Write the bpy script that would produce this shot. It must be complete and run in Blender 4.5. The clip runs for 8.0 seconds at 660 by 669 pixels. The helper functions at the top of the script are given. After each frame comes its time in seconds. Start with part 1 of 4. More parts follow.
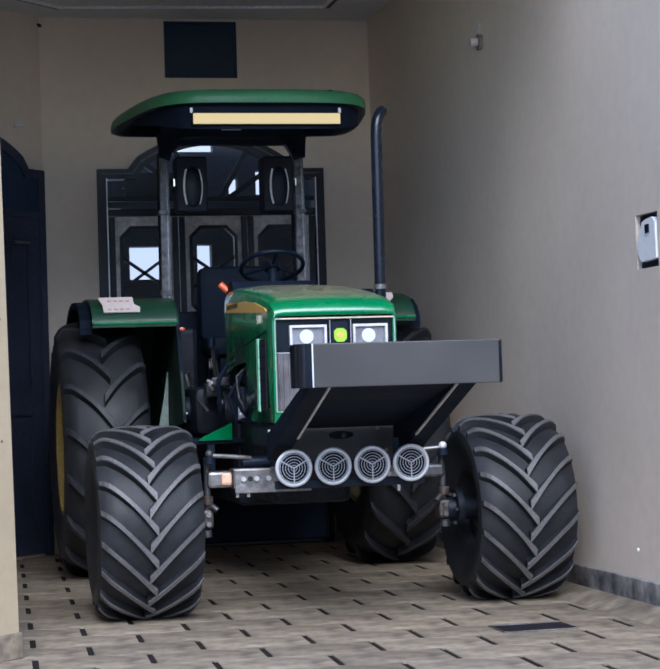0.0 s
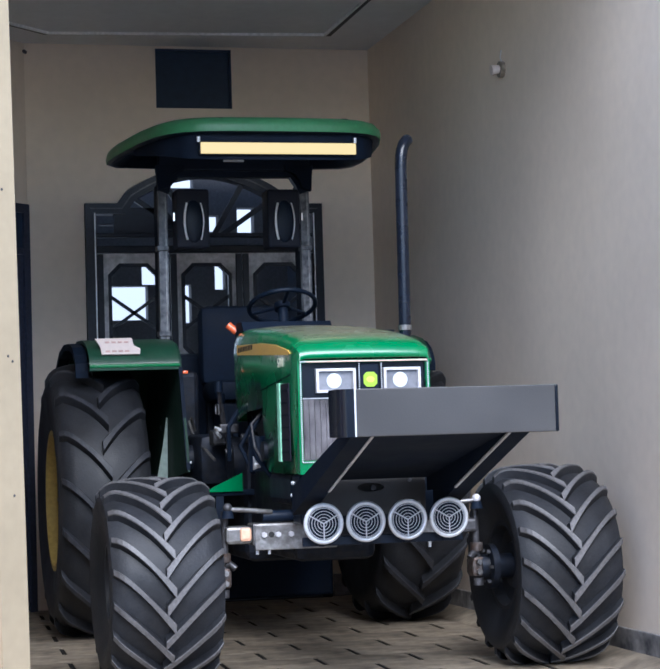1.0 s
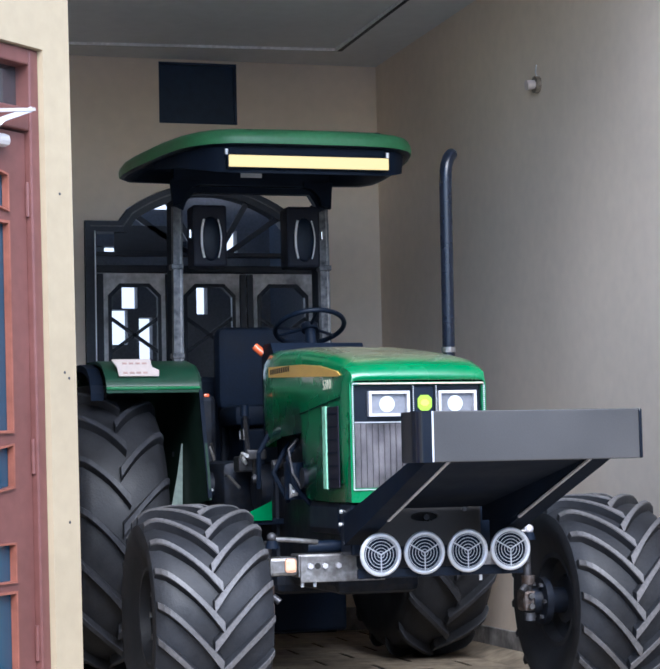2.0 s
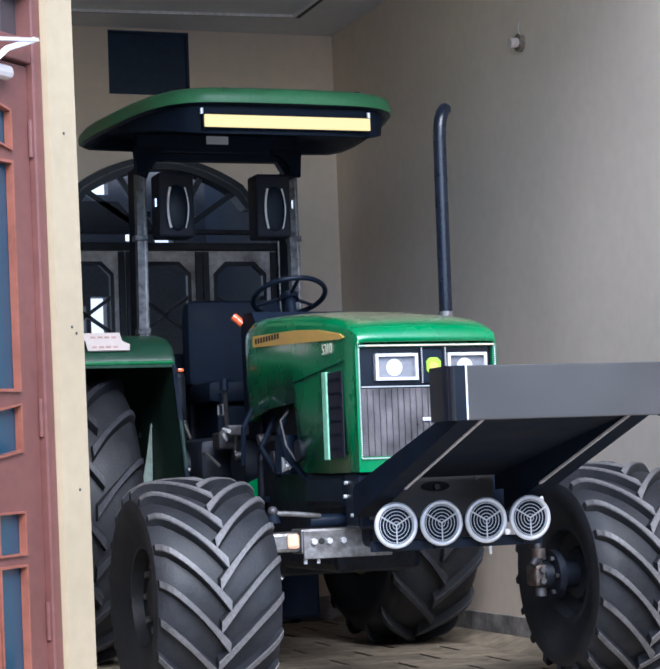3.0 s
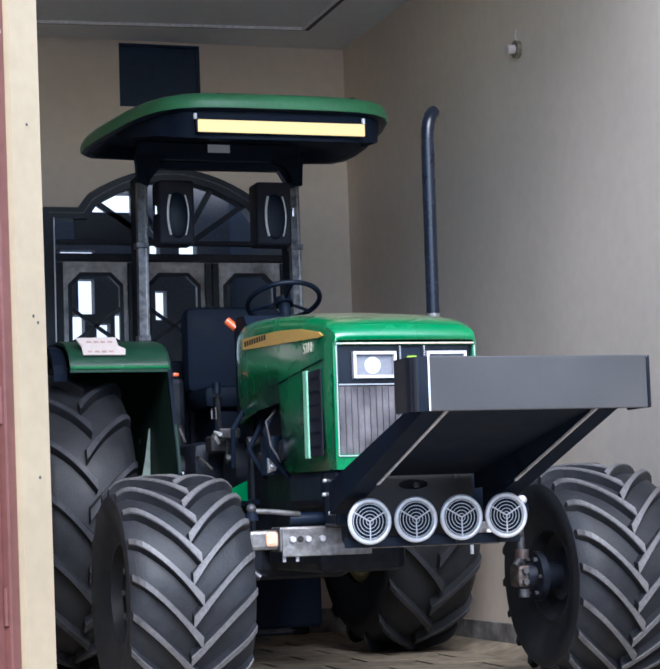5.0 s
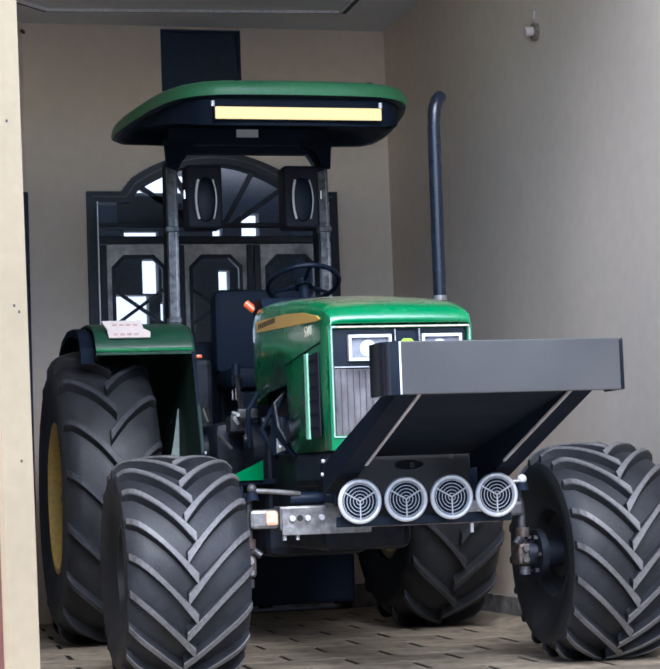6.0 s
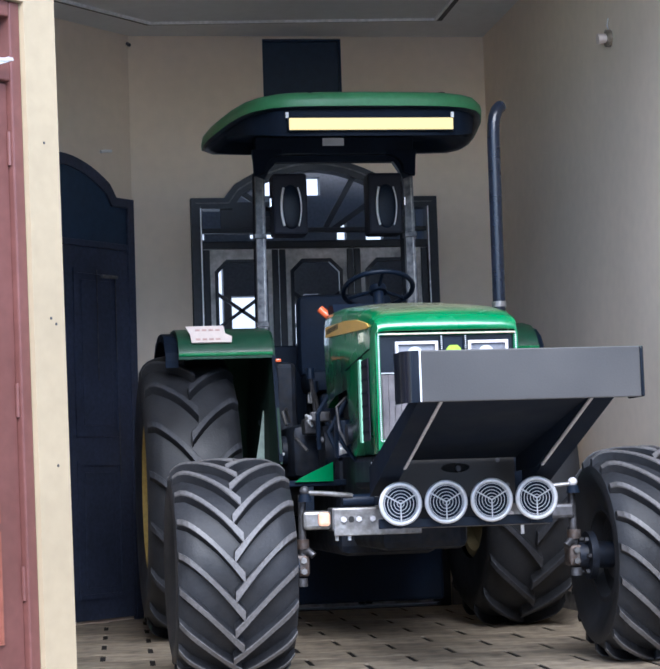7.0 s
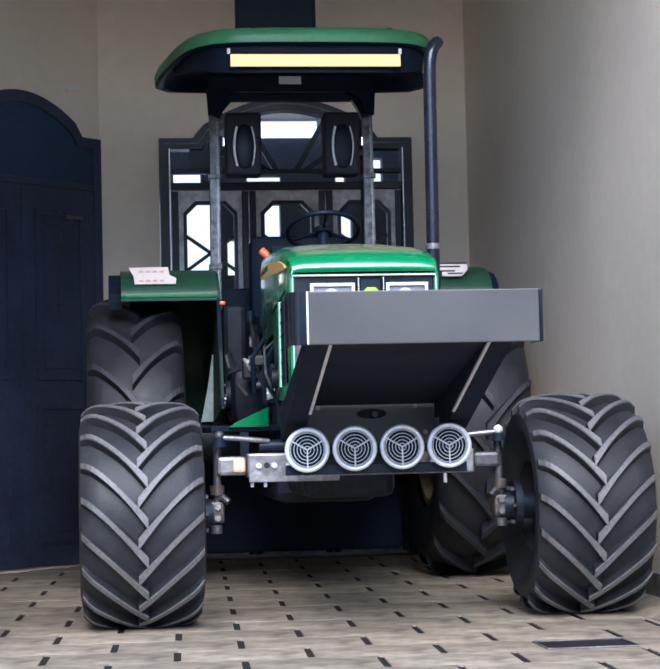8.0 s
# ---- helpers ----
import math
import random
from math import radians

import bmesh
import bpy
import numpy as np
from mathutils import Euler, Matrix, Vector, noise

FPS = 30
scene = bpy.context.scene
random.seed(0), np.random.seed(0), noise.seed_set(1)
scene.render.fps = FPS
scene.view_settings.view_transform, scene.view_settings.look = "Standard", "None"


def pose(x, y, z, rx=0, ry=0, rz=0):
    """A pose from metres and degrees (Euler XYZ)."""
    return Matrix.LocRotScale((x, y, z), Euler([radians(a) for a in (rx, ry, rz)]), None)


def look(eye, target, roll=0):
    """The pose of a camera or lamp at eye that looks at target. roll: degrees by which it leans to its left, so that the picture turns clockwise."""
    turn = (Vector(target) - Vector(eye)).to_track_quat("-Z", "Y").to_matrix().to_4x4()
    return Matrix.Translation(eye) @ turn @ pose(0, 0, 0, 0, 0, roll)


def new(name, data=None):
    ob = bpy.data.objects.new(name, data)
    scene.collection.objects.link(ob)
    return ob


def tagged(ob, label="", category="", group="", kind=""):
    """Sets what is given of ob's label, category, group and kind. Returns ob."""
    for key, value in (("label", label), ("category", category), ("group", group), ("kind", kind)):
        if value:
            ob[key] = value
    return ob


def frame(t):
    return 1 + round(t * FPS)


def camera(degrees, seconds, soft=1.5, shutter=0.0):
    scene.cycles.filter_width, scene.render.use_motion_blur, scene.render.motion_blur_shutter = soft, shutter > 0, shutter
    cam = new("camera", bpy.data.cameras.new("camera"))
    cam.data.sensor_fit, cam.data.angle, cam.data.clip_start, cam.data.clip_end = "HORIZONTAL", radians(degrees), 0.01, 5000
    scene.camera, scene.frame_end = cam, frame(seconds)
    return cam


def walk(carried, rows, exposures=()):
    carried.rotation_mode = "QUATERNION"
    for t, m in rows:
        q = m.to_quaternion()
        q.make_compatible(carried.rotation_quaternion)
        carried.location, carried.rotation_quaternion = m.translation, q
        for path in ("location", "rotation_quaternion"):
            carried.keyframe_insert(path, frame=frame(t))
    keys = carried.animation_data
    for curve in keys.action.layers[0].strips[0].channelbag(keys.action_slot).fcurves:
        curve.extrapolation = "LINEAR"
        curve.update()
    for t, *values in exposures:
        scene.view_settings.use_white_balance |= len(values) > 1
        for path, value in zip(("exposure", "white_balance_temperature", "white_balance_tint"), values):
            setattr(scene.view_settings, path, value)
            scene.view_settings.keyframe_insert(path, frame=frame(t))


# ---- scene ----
cam = camera(19.5, 8.0, soft=2.0)
PATH = [
    (0, (-1.996, -8.744, 1.061), (-1.57, -6.791, 1.122), -1.8),
    (0.5, (-2.122, -8.376, 1.082), (-1.684, -6.427, 1.163), -1.9),
    (1, (-2.239, -7.998, 1.098), (-1.752, -6.062, 1.202), -1.7),
    (1.5, (-2.423, -7.675, 1.116), (-1.916, -5.745, 1.246), -1.1),
    (1.7, (-2.528, -7.591, 1.106), (-2.004, -5.666, 1.243), -1.1),
    (2.8, (-2.928, -6.89, 0.97), (-2.257, -5.009, 1.095), -1.9),
    (3, (-2.977, -6.799, 0.926), (-2.298, -4.923, 1.07), -2.2),
    (3.5, (-3.089, -6.668, 0.795), (-2.389, -4.803, 0.972), -2.6),
    (4, (-3.082, -6.631, 0.74), (-2.37, -4.773, 0.941), -2.8),
    (4.5, (-2.922, -6.738, 0.753), (-2.256, -4.864, 0.957), -2.5),
    (4.7, (-2.802, -6.802, 0.759), (-2.164, -4.917, 0.957), -2.2),
    (5.8, (-2.371, -7.176, 0.779), (-1.795, -5.267, 0.926), -2.1),
    (6, (-2.245, -7.218, 0.783), (-1.745, -5.288, 0.94), -2.1),
    (6.5, (-1.994, -7.435, 0.801), (-1.597, -5.482, 0.969), -2.1),
    (7, (-1.721, -7.586, 0.804), (-1.415, -5.616, 0.96), -1.9),
    (7.5, (-1.352, -7.586, 0.787), (-1.161, -5.598, 0.9), -1.0),
    (8, (-1.055, -7.446, 0.777), (-0.822, -5.462, 0.881), -1.3),
]
walk(cam, [(t, look(eye, target, roll)) for t, eye, target, roll in PATH], exposures=[(0.0, 1.28, 5080, 11), (0.7, 1.46, 5080, 11), (1.5, 1.86, 5100, 11), (6.5, 1.92, 5120, 11), (8.0, 1.95, 5120, 11)])


# ---- world, sun, exposure ----
world = bpy.data.worlds.new("world")
scene.world = world
world.use_nodes = True
wn, wl = world.node_tree.nodes, world.node_tree.links
sky = wn.new("ShaderNodeTexSky")
sky.sky_type = "NISHITA"
sky.sun_disc = False
sky.sun_elevation, sky.sun_rotation = radians(38), radians(183.5)
wl.new(sky.outputs[0], wn["Background"].inputs[0])
wn["Background"].inputs[1].default_value = 0.105
sun = new("sun", bpy.data.lights.new("sun", "SUN"))
sun.data.energy, sun.data.angle, sun.data.color = 1.75, radians(40), (1.0, 0.88, 0.72)
sun.matrix_world = look((-0.6, -9.8, 7.7), (0, 0, 0))


# ---- materials ----
def material(name, base, rough=0.6, metal=0.0, grain=40.0, vary=0.15, patch=2.0, stain=0.12, bump=0.1, coat=0.0, dirt=None, dirt_amount=0.0, spec=0.5):
    """Painted or solid surface: colour with fine grain, broad stains, optional dust, and relief."""
    m = bpy.data.materials.new(name)
    m.use_nodes = True
    n, l = m.node_tree.nodes, m.node_tree.links
    p = n["Principled BSDF"]
    co = n.new("ShaderNodeTexCoord")
    fine, broad = n.new("ShaderNodeTexNoise"), n.new("ShaderNodeTexNoise")
    fine.inputs["Scale"].default_value, fine.inputs["Detail"].default_value = grain, 6
    broad.inputs["Scale"].default_value, broad.inputs["Detail"].default_value = patch, 5
    l.new(co.outputs["Object"], fine.inputs["Vector"]), l.new(co.outputs["Object"], broad.inputs["Vector"])

    def ramp(source, low, high):
        r = n.new("ShaderNodeMapRange")
        r.inputs["From Min"].default_value, r.inputs["From Max"].default_value = 0.3, 0.7
        r.inputs["To Min"].default_value, r.inputs["To Max"].default_value = low, high
        l.new(source.outputs[0], r.inputs["Value"])
        return r

    a, b = ramp(fine, 1 - vary, 1 + vary), ramp(broad, 1 - stain, 1 + stain)
    both = n.new("ShaderNodeMath")
    both.operation = "MULTIPLY"
    l.new(a.outputs[0], both.inputs[0]), l.new(b.outputs[0], both.inputs[1])
    mul = n.new("ShaderNodeVectorMath")
    mul.operation = "SCALE"
    mul.inputs[0].default_value = base
    l.new(both.outputs[0], mul.inputs["Scale"])
    colour = mul.outputs[0]
    if dirt:
        mix = n.new("ShaderNodeMix")
        mix.data_type = "RGBA"
        spots = n.new("ShaderNodeTexNoise")
        spots.inputs["Scale"].default_value, spots.inputs["Detail"].default_value = patch * 3.1, 8
        l.new(co.outputs["Object"], spots.inputs["Vector"])
        f = ramp(spots, 0.0, dirt_amount)
        l.new(f.outputs[0], mix.inputs[0]), l.new(colour, mix.inputs[6])
        mix.inputs[7].default_value = (*dirt, 1)
        colour = mix.outputs[2]
    l.new(colour, p.inputs["Base Color"])
    rr = ramp(broad, max(rough - 0.08, 0.02), min(rough + 0.1, 1))
    l.new(rr.outputs[0], p.inputs["Roughness"])
    p.inputs["Metallic"].default_value = metal
    p.inputs["Specular IOR Level"].default_value = spec
    p.inputs["Coat Weight"].default_value = coat
    p.inputs["Coat Roughness"].default_value = 0.12
    if bump:
        bu = n.new("ShaderNodeBump")
        bu.inputs["Strength"].default_value, bu.inputs["Distance"].default_value = bump, 0.004
        l.new(fine.outputs[0], bu.inputs["Height"]), l.new(bu.outputs[0], p.inputs["Normal"])
    return m


def glowing(name, colour, strength):
    m = bpy.data.materials.new(name)
    m.use_nodes = True
    p = m.node_tree.nodes["Principled BSDF"]
    p.inputs["Base Color"].default_value = (0.02, 0.02, 0.02, 1)
    p.inputs["Emission Color"].default_value, p.inputs["Emission Strength"].default_value = (*colour, 1), strength
    return m


def pane_glass(name, tint, rough=0.03, gloss=1.0):
    m = bpy.data.materials.new(name)
    m.use_nodes = True
    p = m.node_tree.nodes["Principled BSDF"]
    p.inputs["Base Color"].default_value, p.inputs["Roughness"].default_value = (*tint, 1), rough
    p.inputs["Specular IOR Level"].default_value, p.inputs["Coat Weight"].default_value = gloss, gloss
    return m


def paver_stone():
    """Pale stone pavers, each a little different, veined and stained."""
    m = material("paver_stone", (0.39, 0.325, 0.235), 0.55, grain=30, vary=0.14, patch=3, stain=0.32, bump=0.25, dirt=(0.11, 0.09, 0.07), dirt_amount=0.85)
    n, l = m.node_tree.nodes, m.node_tree.links
    p = n["Principled BSDF"]
    src = p.inputs["Base Color"].links[0].from_socket
    info, r, mul = n.new("ShaderNodeObjectInfo"), n.new("ShaderNodeMapRange"), n.new("ShaderNodeVectorMath")
    r.inputs["To Min"].default_value, r.inputs["To Max"].default_value = 0.82, 1.18
    mul.operation = "SCALE"
    l.new(info.outputs["Random"], r.inputs["Value"]), l.new(src, mul.inputs[0]), l.new(r.outputs[0], mul.inputs["Scale"])
    l.new(mul.outputs[0], p.inputs["Base Color"])
    return m


def dust_and_sheen(m, tint, amount):
    """Dust, with the pale sky sheen painted in, where a surface faces up."""
    n, l = m.node_tree.nodes, m.node_tree.links
    p = n["Principled BSDF"]
    src = p.inputs["Base Color"].links[0].from_socket
    geo, sep, r, mix = n.new("ShaderNodeNewGeometry"), n.new("ShaderNodeSeparateXYZ"), n.new("ShaderNodeMapRange"), n.new("ShaderNodeMix")
    l.new(geo.outputs["Normal"], sep.inputs[0])
    r.inputs["From Min"].default_value, r.inputs["From Max"].default_value = 0.90, 0.995
    r.inputs["To Max"].default_value = amount
    l.new(sep.outputs["Z"], r.inputs["Value"])
    mix.data_type = "RGBA"
    l.new(r.outputs[0], mix.inputs[0]), l.new(src, mix.inputs[6])
    mix.inputs[7].default_value = (*tint, 1)
    l.new(mix.outputs[2], p.inputs["Base Color"])
    return m


GREEN = material("green_paint", (0.006, 0.175, 0.054), 0.26, grain=60, vary=0.06, patch=4, stain=0.1, bump=0.02, coat=0.7, dirt=(0.12, 0.11, 0.08), dirt_amount=0.05)
dust_and_sheen(GREEN, (0.36, 0.30, 0.22), 0.7)
GREEN_DARK = material("green_fender_paint", (0.006, 0.052, 0.026), 0.45, grain=60, vary=0.1, patch=5, stain=0.2, bump=0.03, coat=0.2, dirt=(0.1, 0.09, 0.07), dirt_amount=0.15)
# Green darkened so the inner panels' shade sits in the colour.
GREEN_SHADED = material("shaded_green_panel_paint", (0.003, 0.03, 0.016), 0.7, grain=60, vary=0.12, patch=5, stain=0.25, bump=0.04)
STAY = material("grey_green_stay_paint", (0.26, 0.33, 0.29), 0.5, bump=0.05)
GREEN_TOP = material("green_roof_plastic", (0.05, 0.19, 0.075), 0.45, grain=50, vary=0.08, patch=3, stain=0.15, bump=0.03)
GREEN_PALE = material("pale_green_trim", (0.38, 0.78, 0.52), 0.4, bump=0.02)
RUBBER = material("tyre_rubber", (0.016, 0.0172, 0.021), 0.5, grain=90, vary=0.2, patch=6, stain=0.3, bump=0.25, dirt=(0.05, 0.048, 0.047), dirt_amount=0.2, spec=0.3)
# Worn lug tops, lightened further to paint in grazing light.
LUG = material("worn_lit_lug_rubber", (0.100, 0.096, 0.098), 0.45, grain=70, vary=0.25, patch=7, stain=0.3, bump=0.2, dirt=(0.15, 0.145, 0.14), dirt_amount=0.3, spec=0.4)
# Rear lugs: front lug rubber darkened to paint in the fender's shade.
LUG_REAR = material("shaded_lug_rubber", (0.026, 0.028, 0.036), 0.5, grain=70, vary=0.25, patch=7, stain=0.3, bump=0.2, dirt=(0.07, 0.068, 0.066), dirt_amount=0.3, spec=0.3)
DULL = material("dull_greasy_steel", (0.10, 0.10, 0.11), 0.45, 0.6, grain=40, vary=0.3, patch=9, stain=0.4, bump=0.25, dirt=(0.04, 0.035, 0.03), dirt_amount=0.5)
BLACK = material("black_paint", (0.005, 0.010, 0.022), 0.38, grain=80, vary=0.2, patch=5, stain=0.25, bump=0.06, spec=0.22)
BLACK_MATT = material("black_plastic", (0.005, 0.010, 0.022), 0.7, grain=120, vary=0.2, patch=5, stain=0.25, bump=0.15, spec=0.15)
GLOSS = material("gloss_black_enamel", (0.006, 0.008, 0.014), 0.16, grain=60, vary=0.1, bump=0.03, spec=0.5)
PIPE = material("exhaust_enamel", (0.006, 0.009, 0.018), 0.26, grain=60, vary=0.15, patch=6, stain=0.2, bump=0.02, spec=0.42)
CHARCOAL = material("charcoal_powder_coat", (0.050, 0.047, 0.045), 0.36, grain=150, vary=0.05, patch=2.5, stain=0.12, bump=0.1)
ENGINE = material("oily_engine_iron", (0.008, 0.013, 0.025), 0.5, 0.3, grain=25, vary=0.4, patch=9, stain=0.4, bump=0.5, dirt=(0.04, 0.035, 0.03), dirt_amount=0.4, spec=0.3)
STEEL = material("worn_steel", (0.30, 0.30, 0.30), 0.42, 0.8, grain=50, vary=0.25, patch=9, stain=0.35, bump=0.2, dirt=(0.09, 0.07, 0.06), dirt_amount=0.6)
BRASS = material("brown_lamp_base", (0.30, 0.26, 0.21), 0.4, 0.5, grain=40, vary=0.3, bump=0.1)
KNUCKLE = material("rusty_greasy_casting", (0.13, 0.12, 0.115), 0.5, 0.5, grain=40, vary=0.4, patch=14, stain=0.5, bump=0.5, dirt=(0.07, 0.035, 0.02), dirt_amount=0.8)
CHROME = material("bright_chrome", (0.85, 0.85, 0.86), 0.12, 1.0, grain=60, vary=0.05, bump=0.02)
SILVER = material("silver_trim", (0.75, 0.76, 0.78), 0.35, 0.4, grain=60, vary=0.08, bump=0.04)
POST = material("worn_black_post", (0.016, 0.019, 0.027), 0.36, 0.2, grain=40, vary=0.3, patch=8, stain=0.4, bump=0.15, dirt=(0.36, 0.36, 0.37), dirt_amount=0.5)
YELLOW = material("yellow_paint", (0.42, 0.31, 0.08), 0.55, bump=0.03, stain=0.15)
RIM_DULL = material("dull_yellow_rim", (0.17, 0.14, 0.07), 0.6, bump=0.05, stain=0.3)
STRIPE = material("yellow_stripe_film", (0.75, 0.46, 0.10), 0.4, bump=0.02, vary=0.04)
PALE_STRIP = material("faded_pink_strip", (0.72, 0.50, 0.40), 0.4, bump=0.02)
PEACH = material("faded_reflector", (0.70, 0.45, 0.30), 0.4, bump=0.03)
INK = material("dark_ink", (0.03, 0.03, 0.03), 0.6, bump=0.0, spec=0.1)
CREAM_INK = material("cream_lettering", (0.75, 0.72, 0.55), 0.5, bump=0.0)
RED_INK = material("red_lettering", (0.5, 0.33, 0.29), 0.5, bump=0.0)
WHITE = material("white_plate", (0.66, 0.57, 0.53), 0.5, vary=0.04, stain=0.08, bump=0.02)
PAPER = material("white_sticker", (0.86, 0.86, 0.86), 0.5, vary=0.03, bump=0.0)
BEZEL = material("lamp_bezel", (0.66, 0.64, 0.66), 0.35, 0.3, bump=0.02)
MIRROR = material("lamp_reflector", (0.24, 0.24, 0.26), 0.35, 0.5, bump=0.0)
ORANGE = material("orange_lens", (0.85, 0.16, 0.05), 0.25, bump=0.02, vary=0.05, coat=0.5)
EMBLEM = material("lime_emblem", (0.36, 0.62, 0.03), 0.4, bump=0.0, vary=0.04)
GRILLE = material("grille_mesh", (0.13, 0.12, 0.125), 0.35, 0.7, grain=300, vary=0.35, patch=9, stain=0.6, bump=0.5)
VENT = material("plum_black_vent", (0.02, 0.018, 0.03), 0.6, bump=0.2, grain=120, spec=0.2)
LED = glowing("warm_led_cover", (1.0, 0.70, 0.26), 0.34)
HEAD = glowing("headlight_bulb", (1.0, 1.0, 0.95), 0.42)
LENS = pane_glass("dark_lens", (0.03, 0.03, 0.035), 0.08)
WALL_IN = material("beige_emulsion", (0.77, 0.66, 0.54), 0.75, grain=14, vary=0.03, patch=0.9, stain=0.07, bump=0.12)
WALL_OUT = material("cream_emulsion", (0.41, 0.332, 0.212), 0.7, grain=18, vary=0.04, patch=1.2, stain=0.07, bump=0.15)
WALL_BLOCKER = material("grey_blocker_plaster", (0.50, 0.48, 0.45), 0.8, grain=14, vary=0.05, patch=0.9, stain=0.12, bump=0.12)
CEIL = material("ceiling_paint", (0.72, 0.72, 0.72), 0.8, grain=12, vary=0.03, patch=1.0, stain=0.06, bump=0.08)
MOULD = material("moulding_paint", (0.82, 0.82, 0.82), 0.6, bump=0.05)
MOULD_DARK = material("moulding_dark", (0.05, 0.05, 0.06), 0.6, bump=0.05)
PAVER = paver_stone()
JOINT = material("dark_joint", (0.025, 0.023, 0.022), 0.9, grain=60, vary=0.3, bump=0.3, spec=0.1)
KERB = material("stained_concrete", (0.38, 0.36, 0.34), 0.8, grain=25, vary=0.2, patch=2.2, stain=0.5, bump=0.4, dirt=(0.035, 0.035, 0.04), dirt_amount=1.0)
PLINTH = material("stained_plinth_stone", (0.36, 0.29, 0.20), 0.75, grain=25, vary=0.2, patch=6, stain=0.3, bump=0.4, dirt=(0.11, 0.09, 0.07), dirt_amount=0.85)
GROUND = material("ground_concrete", (0.54, 0.50, 0.44), 0.85, grain=8, vary=0.15, patch=0.6, stain=0.2, bump=0.4)
# Plum made nearly black: the recess's shade is in the colour.
DRAIN = material("shaded_plum_drain", (0.016, 0.011, 0.018), 0.5, 0.3, bump=0.2)
MAROON = material("maroon_gloss_wood", (0.148, 0.060, 0.050), 0.38, grain=25, vary=0.1, patch=3, stain=0.12, bump=0.12)
MAROON_LIGHT = material("light_muntin_wood", (0.24, 0.085, 0.055), 0.4, grain=25, vary=0.15, patch=4, stain=0.15, bump=0.12)
DOOR_GLASS = pane_glass("blue_door_glass", (0.018, 0.052, 0.085), 0.12, 0.5)
CLOSER = material("closer_enamel", (0.50, 0.46, 0.43), 0.45, vary=0.05, stain=0.15, bump=0.03)
GATE = material("black_gate_enamel", (0.010, 0.013, 0.024), 0.36, grain=40, vary=0.25, patch=3, stain=0.3, bump=0.1, spec=0.3)
SPEAKER = material("speaker_cloth", (0.013, 0.015, 0.026), 0.6, grain=150, vary=0.2, patch=8, stain=0.2, bump=0.15, spec=0.3)
GATE_NAVY = material("navy_gate_enamel", (0.036, 0.045, 0.080), 0.45, grain=40, vary=0.2, patch=3, stain=0.3, bump=0.1, spec=0.35)
# Gate leaves greyed: the yard's reflection is put into the base colour.
GATE_GREY = material("gate_panel_reflection", (0.50, 0.49, 0.51), 0.3, grain=30, vary=0.2, patch=6, stain=0.5, bump=0.15, spec=0.5)
VENT_PANEL = material("navy_vent_panel", (0.026, 0.046, 0.088), 0.55, grain=20, vary=0.1, stain=0.1, bump=0.05, spec=0.25)
SKY_BACK = glowing("bright_day_backdrop", (0.90, 0.92, 0.96), 0.33)
FAR_WALL = material("grey_court_wall", (0.20, 0.20, 0.205), 0.8, bump=0.1)


# ---- mesh helpers ----
def part(name, bm, mat, parent=None, label="", smooth=False):
    me = bpy.data.meshes.new(name)
    bmesh.ops.recalc_face_normals(bm, faces=bm.faces)
    bm.to_mesh(me)
    bm.free()
    me.materials.append(mat)
    if smooth:
        for f in me.polygons:
            f.use_smooth = True
        me.set_sharp_from_angle(angle=radians(38))
    ob = new(name, me)
    if parent:
        ob.parent = parent
        if parent.type == "EMPTY":
            ob.matrix_parent_inverse = Matrix.Translation(-parent.location)
    return tagged(ob, label=label)


def thing(name, label, category, group="", kind="", at=(0, 0, 0)):
    ob = new(name)
    ob.location = at
    return tagged(ob, label, category, group, kind)


def box(x0, x1, y0, y1, z0, z1, bevel=0.0, bm=None, m=None):
    own = bm or bmesh.new()
    r = bmesh.ops.create_cube(own, size=1)
    vs = r["verts"]
    mm = Matrix.Translation(((x0 + x1) / 2, (y0 + y1) / 2, (z0 + z1) / 2)) @ Matrix.Diagonal((abs(x1 - x0), abs(y1 - y0), abs(z1 - z0), 1))
    bmesh.ops.transform(own, matrix=(m @ mm) if m else mm, verts=vs)
    if bevel:
        es = list({e for v in vs for e in v.link_edges})
        bmesh.ops.bevel(own, geom=es, offset=bevel, segments=2, affect="EDGES", profile=0.5)
    return own


def rod(p0, p1, r, seg=16, bm=None, r2=None):
    own = bm or bmesh.new()
    a, b = Vector(p0), Vector(p1)
    m = Matrix.Translation((a + b) / 2) @ (b - a).to_track_quat("Z", "Y").to_matrix().to_4x4()
    bmesh.ops.create_cone(own, cap_ends=True, segments=seg, radius1=r, radius2=r if r2 is None else r2, depth=(b - a).length, matrix=m)
    return own


